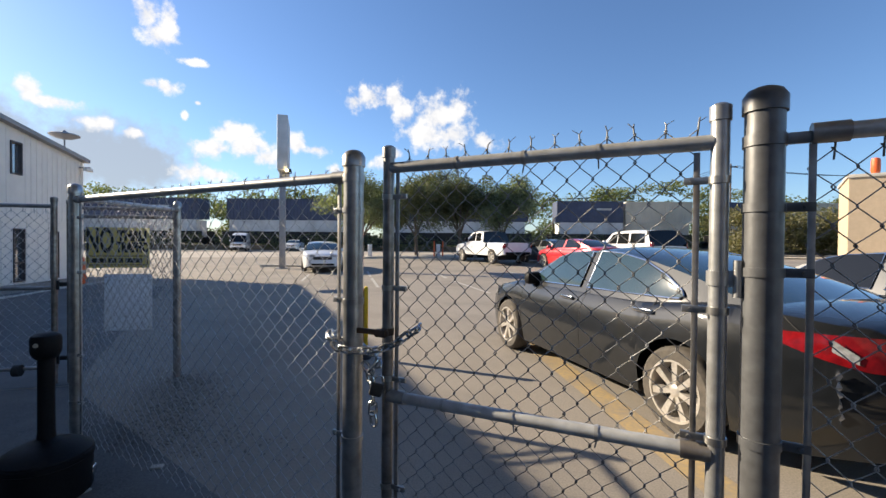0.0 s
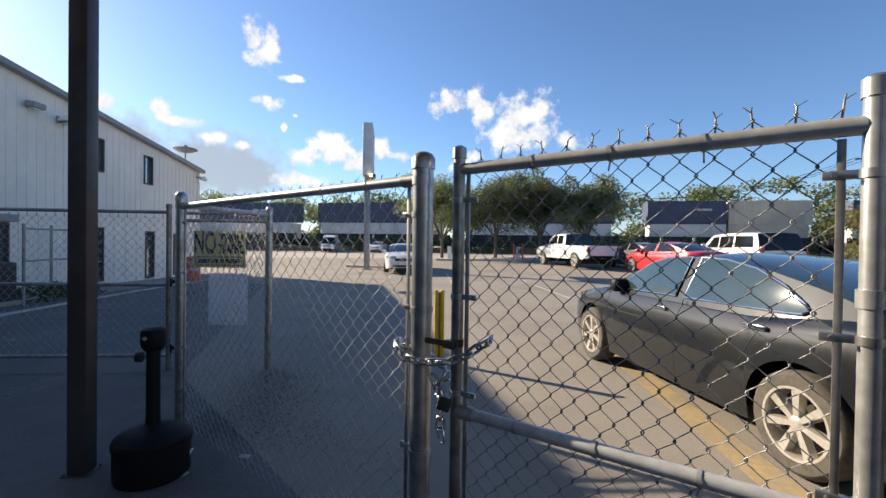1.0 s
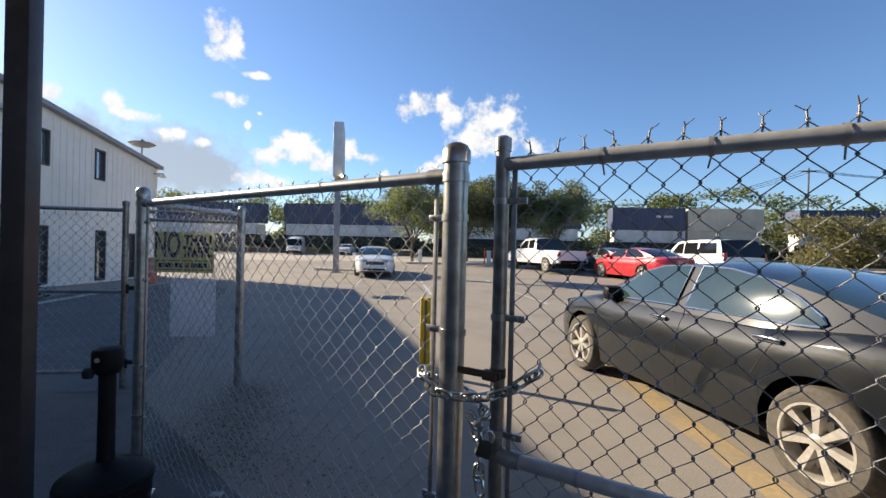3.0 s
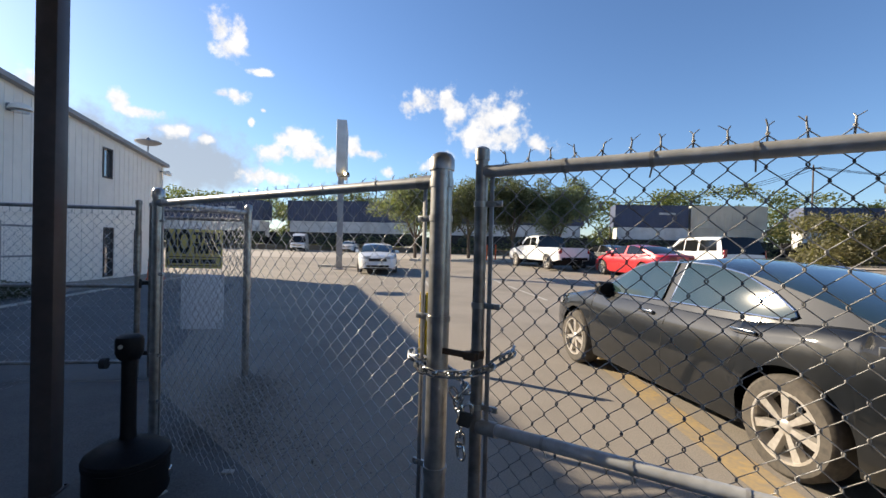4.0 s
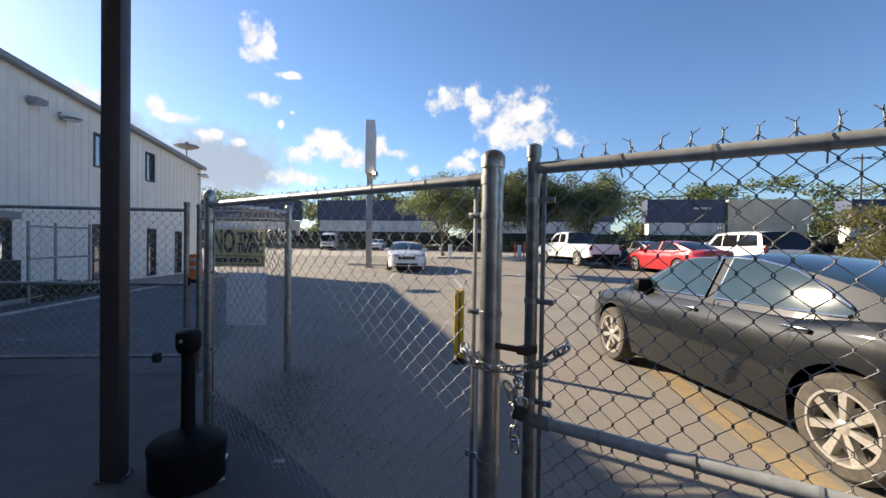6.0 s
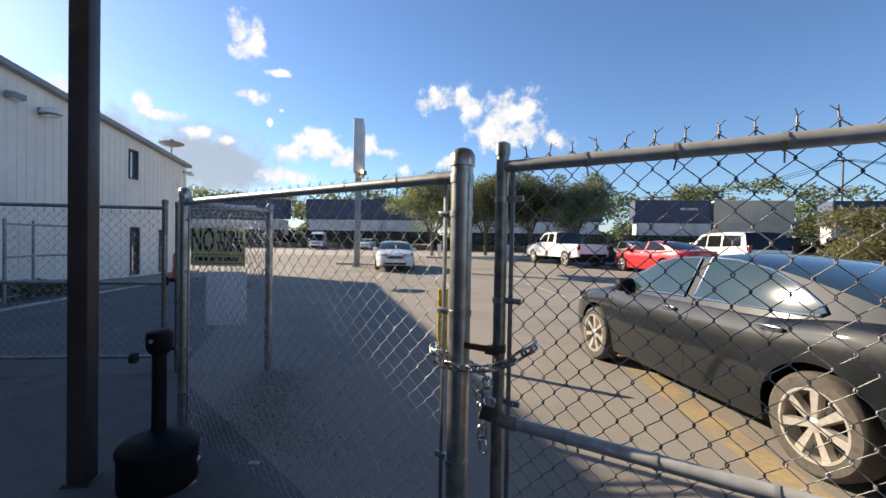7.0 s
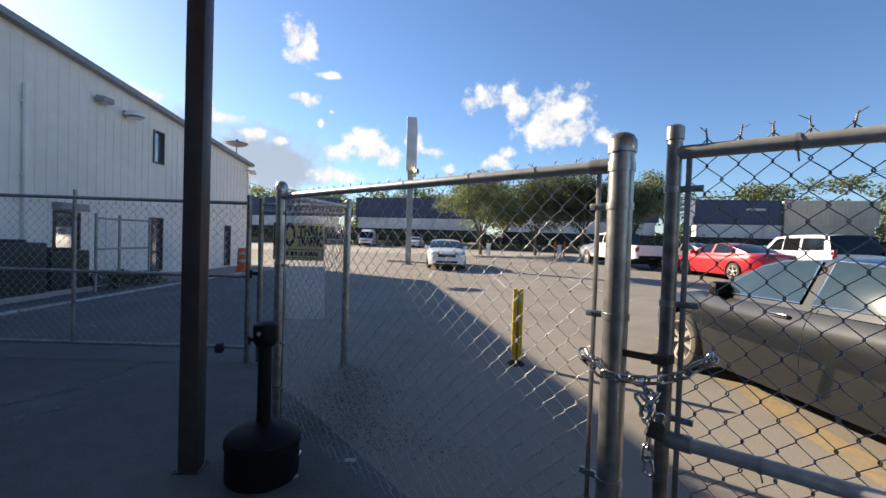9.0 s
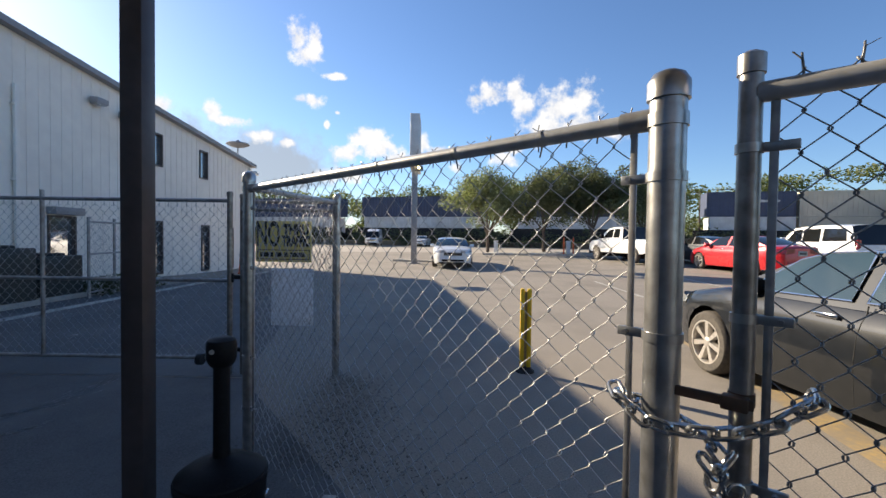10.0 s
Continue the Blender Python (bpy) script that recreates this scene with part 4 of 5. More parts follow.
def lathe_open(bm, profile, seg):
    rings = []
    for r, z in profile:
        rings.append([bm.verts.new((r * math.cos(2 * math.pi * i / seg), r * math.sin(2 * math.pi * i / seg), z)) for i in range(seg)])
    for p, q in zip(rings, rings[1:] + rings[:1]):
        for i in range(seg):
            bm.faces.new((p[i], p[(i + 1) % seg], q[(i + 1) % seg], q[i]))


def vehicle(name, m, label, category, paint, S):
    """A road vehicle from its side lines; x right, y ahead, wheels' middle at the origin."""
    t = thing(name, m, label, category)
    yr, yf, W, wb, R, sill = S["rear"], S["front"], S["W"], S["wb"], S["R"], S["sill"]
    deck = S["deck"]
    yc, half = (yr + yf) / 2, (yf - yr) / 2
    pw, pa = S.get("plan", (5, 0.16))

    def hw(y):
        return W / 2 * (1 - pa * abs((y - yc) / half) ** pw)

    def edge(y):
        return lerp_list(deck, y) - S.get("crown", 0.05)

    def bot(y):
        z = sill + 0.1 * max(0, abs((y - yc) / half) - 0.85) / 0.15 * 0.8
        for a in (wb / 2, -wb / 2):
            k = (R + 0.065) ** 2 - (y - a) ** 2
            if k > 0:
                z = max(z, R + math.sqrt(k) * 0.98)
        return z

    def sx(y, z):
        f = (z - sill) / (edge(y) - sill)
        f = max(0, min(1, f))
        return hw(y) * lerp_list(SIDE, f)

    cols = {yr, yf}
    n = 46
    cols |= {yr + (yf - yr) * i / n for i in range(n + 1)}
    for a in (wb / 2, -wb / 2):
        cols |= {a + (R + 0.065) * math.cos(math.pi * i / 16) for i in range(17)}
    cols |= {yr + 0.03, yr + 0.08, yf - 0.03, yf - 0.08, yf - 0.15}
    for b in S.get("bed", ()):
        cols |= {b, b + 0.03, b - 0.03}
    cols = sorted(c for c in cols if yr <= c <= yf)
    nr = 10
    bm = B()
    rings = []
    for y in cols:
        zb, ze, zc = bot(y), edge(y), lerp_list(deck, y)
        endk = max(0.0, abs((y - yc) / half) - 0.97) / 0.03
        row = []
        for k in range(nr + 1):
            z = zb + (ze - zb) * k / nr
            row.append((sx(y, z) * (1 - 0.035 * endk), z))
        xe = row[-1][0]
        inbed = "bed" in S and S["bed"][0] < y < S["bed"][1]
        if inbed:
            top = [(xe * 0.965, ze + 0.02), (xe * 0.93, ze + 0.015), (xe * 0.92, 0.78), (xe * 0.3, 0.77), (0, 0.77)]
        else:
            top = [(xe * f, ze + (zc - ze) * (1 - f * f) ** 0.8) for f in (0.95, 0.8, 0.55, 0.28, 0)]
        halfrow = row + top
        full = [(-a, b) for a, b in halfrow] + [(a, b) for a, b in halfrow[-2::-1]]
        rings.append([bm.verts.new((a, y, b)) for a, b in full])
    for p, q in zip(rings, rings[1:]):
        for i in range(len(p) - 1):
            bm.faces.new((p[i], p[i + 1], q[i + 1], q[i]))
    bm.faces.new(rings[0])
    bm.faces.new(rings[-1][::-1])
    body = part("body", bm, paint, t, smooth=50)
    bm = B()
    box(bm, (0, yc, sill + 0.18), (W * 0.62, (yf - yr) * 0.93, 0.34))
    for a in (wb / 2, -wb / 2):
        box(bm, (0, a, R + 0.1), (W * 0.66, R * 2.3, R * 1.3))
    box(bm, (0, 0, sill + 0.04), (W * 0.9, wb - 2.2 * R, 0.1))
    part("underbody", bm, M_BLACK, t, smooth=0)
    # cabin
    prof = S["cabin"]          # windscreen base, windscreen top, roof middle, roof rear, rear window base
    zt = max(z for y, z in prof)
    zb0 = S["belt"]
    wb_, wt_ = S["cabw"]

    def cw(z, y=0.0):
        k = max(0.0, -0.3 - y) / half
        return (wb_ + (wt_ - wb_) * (z - zb0) / (zt - zb0)) * (1 - S.get("taper", 0.03) * k * k)

    segs = []
    for (a, b), k in zip(zip(prof, prof[1:]), (8, 6, 6, 8)):
        segs.append([(a[0] + (b[0] - a[0]) * i / k, a[1] + (b[1] - a[1]) * i / k + S.get("bulge", 0.03) * math.sin(math.pi * i / k) * (1 if k == 8 else 0.35)) for i in range(k + 1)])

    def top_row(y, z, out=0.0):
        w = cw(z - 0.03, y)
        return [Vector((w * f, y, z - 0.035 * f ** 4 - 0.02 * f * f + out)) for f in (-1, -0.93, -0.75, -0.4, 0, 0.4, 0.75, 0.93, 1)]

    names = ("windscreen", "roof", "roof", "rear_window")
    roof_bm = B()
    for sg, nm in zip(segs, names):
        bmx = roof_bm if nm == "roof" else B()
        rows = [[bmx.verts.new(p) for p in top_row(y, z)] for y, z in sg]
        for p, q in zip(rows, rows[1:]):
            for i in range(8):
                bmx.faces.new((p[i], p[i + 1], q[i + 1], q[i]))
        if nm != "roof":
            part(nm, bmx, S.get("glass", M_GLASS), t, smooth=60)
    bmesh.ops.remove_doubles(roof_bm, verts=roof_bm.verts, dist=0.001)
    line = [p for sg in segs for p in sg]
    for k in (-1, 1):
        prev = None
        for y, z in line:
            tp = top_row(y, z)[0 if k < 0 else 8]
            lo = Vector((k * cw(zb0 - 0.04, y), y, min(zb0 - 0.04, tp.z - 0.001)))
            cur = (roof_bm.verts.new(tp), roof_bm.verts.new(lo))
            if prev:
                roof_bm.faces.new((prev[0], cur[0], cur[1], prev[1]))
            prev = cur
    part("roof", roof_bm, paint, t, smooth=50)
    for k in (-1, 1):
        for poly in S["windows"]:
            bm = B()
            pts = [Vector((k * (cw(z, y) + 0.005), y, z)) for y, z in poly]
            bm.faces.new([bm.verts.new(p) for p in pts])
            bmesh.ops.triangulate(bm, faces=bm.faces[:])
            bmesh.ops.subdivide_edges(bm, edges=bm.edges[:], cuts=5, use_grid_fill=True)
            for v in bm.verts:
                f = max(0.0, min(1.0, (v.co.z - zb0) / (zt - zb0)))
                v.co.x = k * (cw(v.co.z, v.co.y) + 0.006 + S.get("side_curve", 0.0) * 4 * f * (1 - f))
            part("side_window", bm, S.get("side_glass", M_GLASS), t, smooth=60)
            if S.get("chrome"):
                bm = B()
                pipe(bm, [p + Vector((k * 0.002, 0, 0)) for p in pts + pts[:1]], S["chrome"], 6)
                part("window_trim", bm, M_CHROME, t)
        for y0, z0, y1, z1 in S.get("seams", ()):
            bm = B()
            pts = []
            for i in range(13):
                y, z = y0 + (y1 - y0) * i / 12, z0 + (z1 - z0) * i / 12
                pts.append(Vector((k * (sx(y, z) - 0.0015), y, z)))
            pipe(bm, pts, 0.0045, 6)
            part("door_seam", bm, M_BLACK, t)
        for y, z in S.get("handles", ()):
            bm = B()
            x = sx(y, z)
            box(bm, (k * (x + 0.022), y, z), (0.02, 0.21, 0.034), 0, 0.009)
            for d in (-0.08, 0.08):
                box(bm, (k * (x + 0.008), y + d, z), (0.03, 0.03, 0.022), 0, 0.005)
            part("door_handle", bm, S.get("handle_m", M_CHROME), t)
        my, mz = S["mirror"]
        bm = B()
        mo = S.get("mirror_out", 0.15)
        box(bm, (k * (cw(mz) + mo), my, mz), (0.21, 0.13, 0.15 * S.get("mscale", 1)), 0, 0.045)
        box(bm, (k * (cw(mz) + mo * 0.4), my + 0.01, mz - 0.06), (mo, 0.05, 0.035), 0, 0.01)
        part("mirror", bm, S.get("mirror_m", paint), t)
        # lamps wrap round the corners of the body
        for key, ye, mt in (("tail", yr, M_RED_LENS), ("head", yf, M_LENS)):
            ln, z0, z1, inn = S[key]
            sg = 1 if ye == yr else -1
            bm = B()
            pts = []
            for i in range(7):
                y = ye + sg * ln * (i / 6)
                pinch = (i / 6) ** 1.5 * 0.75
                za, zb_ = z0 + (z1 - z0) * pinch * 0.8, z1 - (z1 - z0) * (pinch - pinch * 0.8) * 0.5
                pts.append([bm.verts.new((k * (sx(y, za + (zb_ - za) * j / 3) * (1 - 0.035 * (1 if i == 0 else 0)) + 0.005), y, za + (zb_ - za) * j / 3)) for j in range(4)])
            inner = [bm.verts.new((k * (sx(ye, z0) * 0.96 - inn), ye - sg * 0.008, z0 + (z1 - z0) * (0.25 + 0.75 * j / 3))) for j in range(4)]
            corner = [bm.verts.new((v.co.x, ye - sg * 0.008, v.co.z)) for v in pts[0]]
            rows = [inner, corner] + pts
            for p, q in zip(rows, rows[1:]):
                for j in range(3):
                    bm.faces.new((p[j], q[j], q[j + 1], p[j + 1]))
            part("tail_light" if key == "tail" else "headlight", bm, mt, t)
        for a in (wb / 2, -wb / 2):
            wheel_parts(t, k * (W / 2 - 0.115), a, R, 0.225, k, S["spokes"], S.get("rim", M_RIM))
    # bumpers, grille and plates
    zl = S.get("bumper_z", 0.42)
    for ye, sg in ((yr, -1), (yf, 1)):
        bm = B()
        w = sx(ye, zl)
        box(bm, (0, ye + sg * 0.012, zl), (w * 1.72, 0.06, 0.13), 0, 0.02)
        part("bumper_strip", bm, S.get("bumper_m", paint), t)
    bm = B()
    gzz = S.get("grille", (0.62, 0.16, 0.9))
    box(bm, (0, yf + 0.012, gzz[0]), (gzz[2], 0.03, gzz[1]), 0, 0.02)
    part("grille", bm, M_BLACKPL, t)
    bm = B()
    for i in range(4):
        box(bm, (0, yf + 0.03, gzz[0] - gzz[1] * 0.33 + gzz[1] * 0.22 * i), (gzz[2] * 0.92, 0.012, gzz[1] * 0.05))
    part("grille_bars", bm, S.get("bars", M_CHROME), t)
    bm = B()
    box(bm, (0, yf + 0.044, zl - 0.06), (gzz[2] * 1.25, 0.02, 0.09), 0, 0.01)
    part("lower_intake", bm, M_BLACKPL, t)
    bm = B()
    box(bm, (0, yr - 0.012, S.get("plate_z", 0.78)), (0.31, 0.02, 0.155), 0, 0.004)
    part("number_plate", bm, M_PAINT_W, t)
    bm = B()
    box(bm, (0, yr - 0.024, S.get("plate_z", 0.78)), (0.24, 0.004, 0.06))
    part("text_bar", bm, M_INK, t)
    return t


SEDAN = dict(W=1.83, wb=2.775, R=0.33, sill=0.2, front=2.36, rear=-2.5, belt=0.95, cabw=(0.81, 0.65), plan=(7, 0.34), taper=0.22,
             deck=[(-2.5, 0.95), (-2.4, 1.02), (-2.0, 1.06), (-1.6, 1.05), (-0.9, 0.98), (0.8, 0.97), (1.15, 0.99), (1.7, 0.9), (2.15, 0.78), (2.36, 0.62)],
             bulge=0.02, cabin=[(1.2, 0.96), (0.45, 1.32), (-0.25, 1.4), (-0.95, 1.33), (-1.95, 1.04)],
             windows=[[(0.92, 0.965), (0.44, 1.265), (0.2, 1.33), (-0.14, 1.35), (-0.09, 0.985)], [(-0.2, 0.985), (-0.27, 1.35), (-0.55, 1.34), (-0.86, 1.285), (-1.12, 1.18), (-1.3, 1.07), (-1.335, 1.03), (-1.3, 1.008), (-1.2, 1.0)]],
             seams=[(1.0, 0.92, 1.02, 0.3), (-0.235, 0.97, -0.2, 0.27), (-1.15, 0.99, -0.95, 0.62), (-2.02, 1.03, -2.3, 0.8)],
             handles=[(0.03, 0.865), (-1.05, 0.885)], mirror=(0.82, 1.0), tail=(0.44, 0.74, 0.93, 0.3), head=(0.5, 0.62, 0.76, 0.3), spokes=7)


def place(x, y, rz, dz=0.0):
    return pose(x, y, gz(x, y) + dz, 0, 0, rz)


S1 = dict(SEDAN, chrome=0.009, mirror_m=M_BLACKPL, mirror_out=0.05, side_curve=0.007)
near_car = vehicle("black_sedan", place(1.905, 5.33, 24.5), "dusty black four-door sedan with silver alloy wheels and chrome window trim", "car", M_CAR_BLACK, S1)
for k in (-1, 1):
    bm = B()
    rows = []
    for n in range(4):
        y = -2.3 - 0.032 * n
        x = 0.915 * (1 - 0.34 * (abs(y + 0.07) / 2.43) ** 7) * 0.985 + 0.014
        rows.append([bm.verts.new((k * x, y, z)) for z in (0.835 - 0.018 * n, 0.905 - 0.026 * n)])
    for p, q in zip(rows, rows[1:]):
        bm.faces.new((p[0], q[0], q[1], p[1]))
    part("reversing_light", bm, M_LENS, near_car, smooth=0)
    bm = B()
    box(bm, (k * 0.3, -2.515, 0.28), (0.5, 0.04, 0.08), 0, 0.02)
    part("rear_valance", bm, M_BLACKPL, near_car)
bm = B()
box(bm, (0, -2.508, 0.88), (0.66, 0.02, 0.035), 0, 0.008)
part("trunk_trim", bm, M_CHROME, near_car)
bm = B()
rr_ = random.Random(3)
pts = [Vector((-0.752 + 0.004 * i + rr_.uniform(-0.012, 0.012), -2.33 - rr_.uniform(0, 0.012), 0.74 - 0.03 * i)) for i in range(11)]
prev = None
for i, p in enumerate(pts):
    w = 0.012 + 0.014 * math.sin(i * 1.3) ** 2
    cur = [bm.verts.new(p + Vector((s * w, s * 0.006 * (-1) ** i, 0))) for s in (-1, 1)]
    if prev:
        bm.faces.new((prev[0], prev[1], cur[1], cur[0]))
    prev = cur
part("plastic_tape", bm, M_LENS, near_car, "torn strip of clear plastic tape", smooth=0)
vehicle("dark_sedan", place(4.9, 5.7, 24.5), "dark grey sedan parked beyond the black sedan", "car", M_CAR_GREY, dict(SEDAN, chrome=0.006, glass=M_GLASS_D, side_glass=M_GLASS_D))
S2 = dict(SEDAN, spokes=10, W=1.85, glass=M_GLASS, side_glass=M_GLASS_D, bumper_z=0.42, grille=(0.64, 0.13, 0.8), bars=M_CHROME, head=(0.5, 0.68, 0.8, 0.22),
          deck=[(-2.5, 0.95), (-2.4, 1.02), (-2.0, 1.06), (-1.6, 1.05), (-0.9, 0.98), (0.8, 0.97), (1.15, 1.0), (1.7, 0.95), (2.15, 0.86), (2.36, 0.76)])
vehicle("white_sedan", place(-8.2, 20.9, 203), "white four-door sedan parked facing the fence", "car", M_CAR_WHITE, S2)
S3 = dict(SEDAN, spokes=5, W=1.8, glass=M_GLASS_D, side_glass=M_GLASS_D)
vehicle("red_sedan", place(4.3, 22.0, 26) @ Matrix.Scale(1.07, 4), "bright red sedan parked in an angled stall", "car", M_CAR_RED, S3)
vehicle("charcoal_sedan", place(3.5, 25.8, 26), "dark charcoal sedan parked beside the pickup", "car", M_CAR_GREY, S3)
vehicle("far_white_car", place(-20.6, 43.5, 196) @ Matrix.Scale(0.85, 4), "small white car standing across the street", "car", M_CAR_WHITE, S2)

PICKUP = dict(W=2.0, wb=3.65, R=0.4, sill=0.48, front=2.85, rear=-2.95, belt=1.22, cabw=(0.9, 0.74), plan=(8, 0.07), crown=0.03,
              deck=[(-2.95, 1.2), (-0.3, 1.22), (1.4, 1.22), (1.7, 1.22), (2.5, 1.14), (2.75, 1.05), (2.85, 0.95)], bed=(-2.88, -0.75),
              cabin=[(1.65, 1.22), (0.85, 1.84), (0.2, 1.9), (-0.55, 1.86), (-0.72, 1.22)],
              windows=[[(1.2, 1.28), (0.72, 1.72), (0.3, 1.76), (0.26, 1.28)], [(0.18, 1.28), (0.2, 1.76), (-0.35, 1.75), (-0.42, 1.28)]],
              seams=[(0.22, 1.18, 0.22, 0.6), (1.3, 1.18, 1.3, 0.7), (-0.68, 1.2, -0.68, 0.55)], handles=[(0.4, 1.08), (-0.25, 1.08)], mirror=(1.15, 1.36), mscale=1.6,
              tail=(0.1, 0.86, 1.14, 0.12), head=(0.35, 0.86, 1.06, 0.35), spokes=6, glass=M_GLASS_D, side_glass=M_GLASS_D, bumper_z=0.62, bumper_m=M_BLACKPL, grille=(0.92, 0.26, 1.1), plate_z=0.62, mirror_m=M_BLACKPL)
vehicle("white_pickup", place(0.05, 26.4, 31), "white four-door pickup truck with an open bed", "truck", M_CAR_WHITE, PICKUP)
SUV = dict(W=2.0, wb=3.2, R=0.39, sill=0.36, front=2.6, rear=-2.65, belt=1.16, cabw=(0.93, 0.77), plan=(8, 0.08), crown=0.03,
           deck=[(-2.65, 1.14), (0.9, 1.16), (1.4, 1.17), (2.2, 1.1), (2.5, 1.0), (2.6, 0.85)],
           cabin=[(1.4, 1.16), (0.65, 1.82), (-0.6, 1.89), (-2.25, 1.84), (-2.58, 1.14)],
           windows=[[(1.0, 1.22), (0.55, 1.68), (0.15, 1.72), (0.1, 1.22)], [(0.02, 1.22), (0.06, 1.72), (-0.85, 1.72), (-0.92, 1.22)], [(-1.05, 1.24), (-1.0, 1.72), (-2.05, 1.7), (-2.2, 1.26)]],
           seams=[(0.06, 1.12, 0.06, 0.5), (-0.98, 1.12, -0.9, 0.7), (1.1, 1.1, 1.1, 0.5)], handles=[(0.25, 1.02), (-0.75, 1.02)], mirror=(1.0, 1.3), mscale=1.3,
           tail=(0.12, 0.95, 1.3, 0.1), head=(0.35, 0.8, 0.98, 0.35), spokes=6, glass=M_GLASS_D, side_glass=M_GLASS_D, bumper_z=0.55, grille=(0.86, 0.22, 1.1), plate_z=0.9)
vehicle("white_suv", place(7.2, 22.6, 15), "large white sport utility vehicle with dark windows", "car", M_CAR_WHITE, SUV)
VAN = dict(SUV, front=2.7, cabin=[(2.0, 1.25), (1.4, 2.15), (0.2, 2.5), (-2.4, 2.48), (-2.6, 1.14)], windows=[[(1.75, 1.3), (1.35, 1.85), (0.8, 1.9), (0.8, 1.3)]], belt=1.25, cabw=(0.95, 0.82),
           deck=[(-2.65, 1.2), (1.6, 1.24), (2.2, 1.2), (2.55, 1.05), (2.7, 0.85)], mirror=(1.6, 1.4))
vehicle("white_van", place(-25.4, 41.5, 204) @ Matrix.Scale(0.74, 4), "white high-roofed delivery van across the street", "van", M_CAR_WHITE, VAN)

# ---- pole sign with a flood lamp ----
PX, PY = -10.42, 21.15
psign = thing("pole_sign", pose(PX, PY, gz(PX, PY), 0, 0, 24), "tall grey steel pole with a flat sign cabinet seen edge-on", "sign")
bm = B()
box(bm, (0, 0, 2.6), (0.3, 0.3, 5.3), 0, 0.015)
part("pole", bm, M_TRIM, psign)
bm = B()
box(bm, (0, 0.9, 6.35), (0.5, 2.6, 2.75), 0, 0.03)
part("cabinet", bm, M_CWHITE, psign)
bm = B()
lathe(bm, [(0.3, 0), (0.3, 0.03), (0.2, 0.05)], 16)
part("base_plate", bm, M_TRIM, psign)
fl = thing("flood_lamp", pose(PX + 0.42, PY - 0.2, 4.85, 0, 0, 24), "lit flood lamp on an arm of the sign pole", "lamp")
bm = B()
rod(bm, (-0.3, 0, 0), (0.12, 0, 0), 0.025, 8)
rod(bm, (0.12, 0, 0), (0.12, 0, 0.12), 0.025, 8)
part("arm", bm, M_DARKSTEEL, fl)
bm = B()
box(bm, (0.02, 0, 0.14), (0.22, 0.16, 0.16), 0, 0.02)
part("housing", bm, M_DARKSTEEL, fl)
bm = B()
bmesh.ops.create_icosphere(bm, subdivisions=2, radius=0.075, matrix=Matrix.Translation((-0.08, -0.08, 0.14)))
part("bulb", bm, M_LAMP, fl)

# ---- traffic drum, bins on the verge ----
dr = thing("traffic_drum", place(-13.6, 13.2, 0), "orange and white traffic drum beside the building corner", "traffic drum")
bm = B()
lathe(bm, [(0.3, 0), (0.3, 0.06), (0.26, 0.07), (0.25, 0.3), (0.235, 0.55), (0.22, 0.85), (0.2, 0.9), (0.1, 0.92)], 24)
part("body", bm, M_ORANGE, dr)
for z in (0.38, 0.66):
    bm = B()
    lathe(bm, [(0.252, z), (0.247, z + 0.1)], 24)
    part("stripe", bm, M_PAINT_W, dr)
def pedestal(x, y, markers):
    t = thing("utility_pedestal", place(x, y, 10), "pale utility pedestal with orange marker posts" if markers else "pale low utility pedestal on the planted strip", "utility box")
    bm = B()
    box(bm, (0, 0, 0.45), (0.28, 0.28, 0.9), 0, 0.03)
    box(bm, (0, 0, 0.93), (0.33, 0.33, 0.07), 0, 0.02)
    part("cabinet", bm, M_CWHITE, t)
    for k in range(markers):
        bm = B()
        lathe(bm, [(0.05, 0), (0.05, 1.12), (0.035, 1.18), (0.004, 1.2)], 10, Matrix.Translation((-0.3 + 0.62 * k, -0.12, 0)))
        part("marker", bm, M_ORANGE, t)


pedestal(-8.8, 31.2, 0)
pedestal(-3.75, 31.4, 2)

# ---- trees ----
def leaves(bm, centre, radii, n, size, rnd):
    for _ in range(n):
        d = Vector((rnd.gauss(0, 1), rnd.gauss(0, 1), rnd.gauss(0, 1))).normalized() * rnd.random() ** 0.4
        c = centre + Vector((d.x * radii[0], d.y * radii[1], d.z * radii[2]))
        s = size * rnd.uniform(0.6, 1.4)
        a = Vector((rnd.gauss(0, 1), rnd.gauss(0, 1), rnd.gauss(0, 0.6))).normalized() * s
        b = a.cross(Vector((rnd.gauss(0, 1), rnd.gauss(0, 1), rnd.gauss(0, 1)))).normalized() * s * 0.45
        vs = [bm.verts.new(c + q) for q in (-a, -a * 0.2 + b, a, -a * 0.2 - b)]
        bm.faces.new(vs)


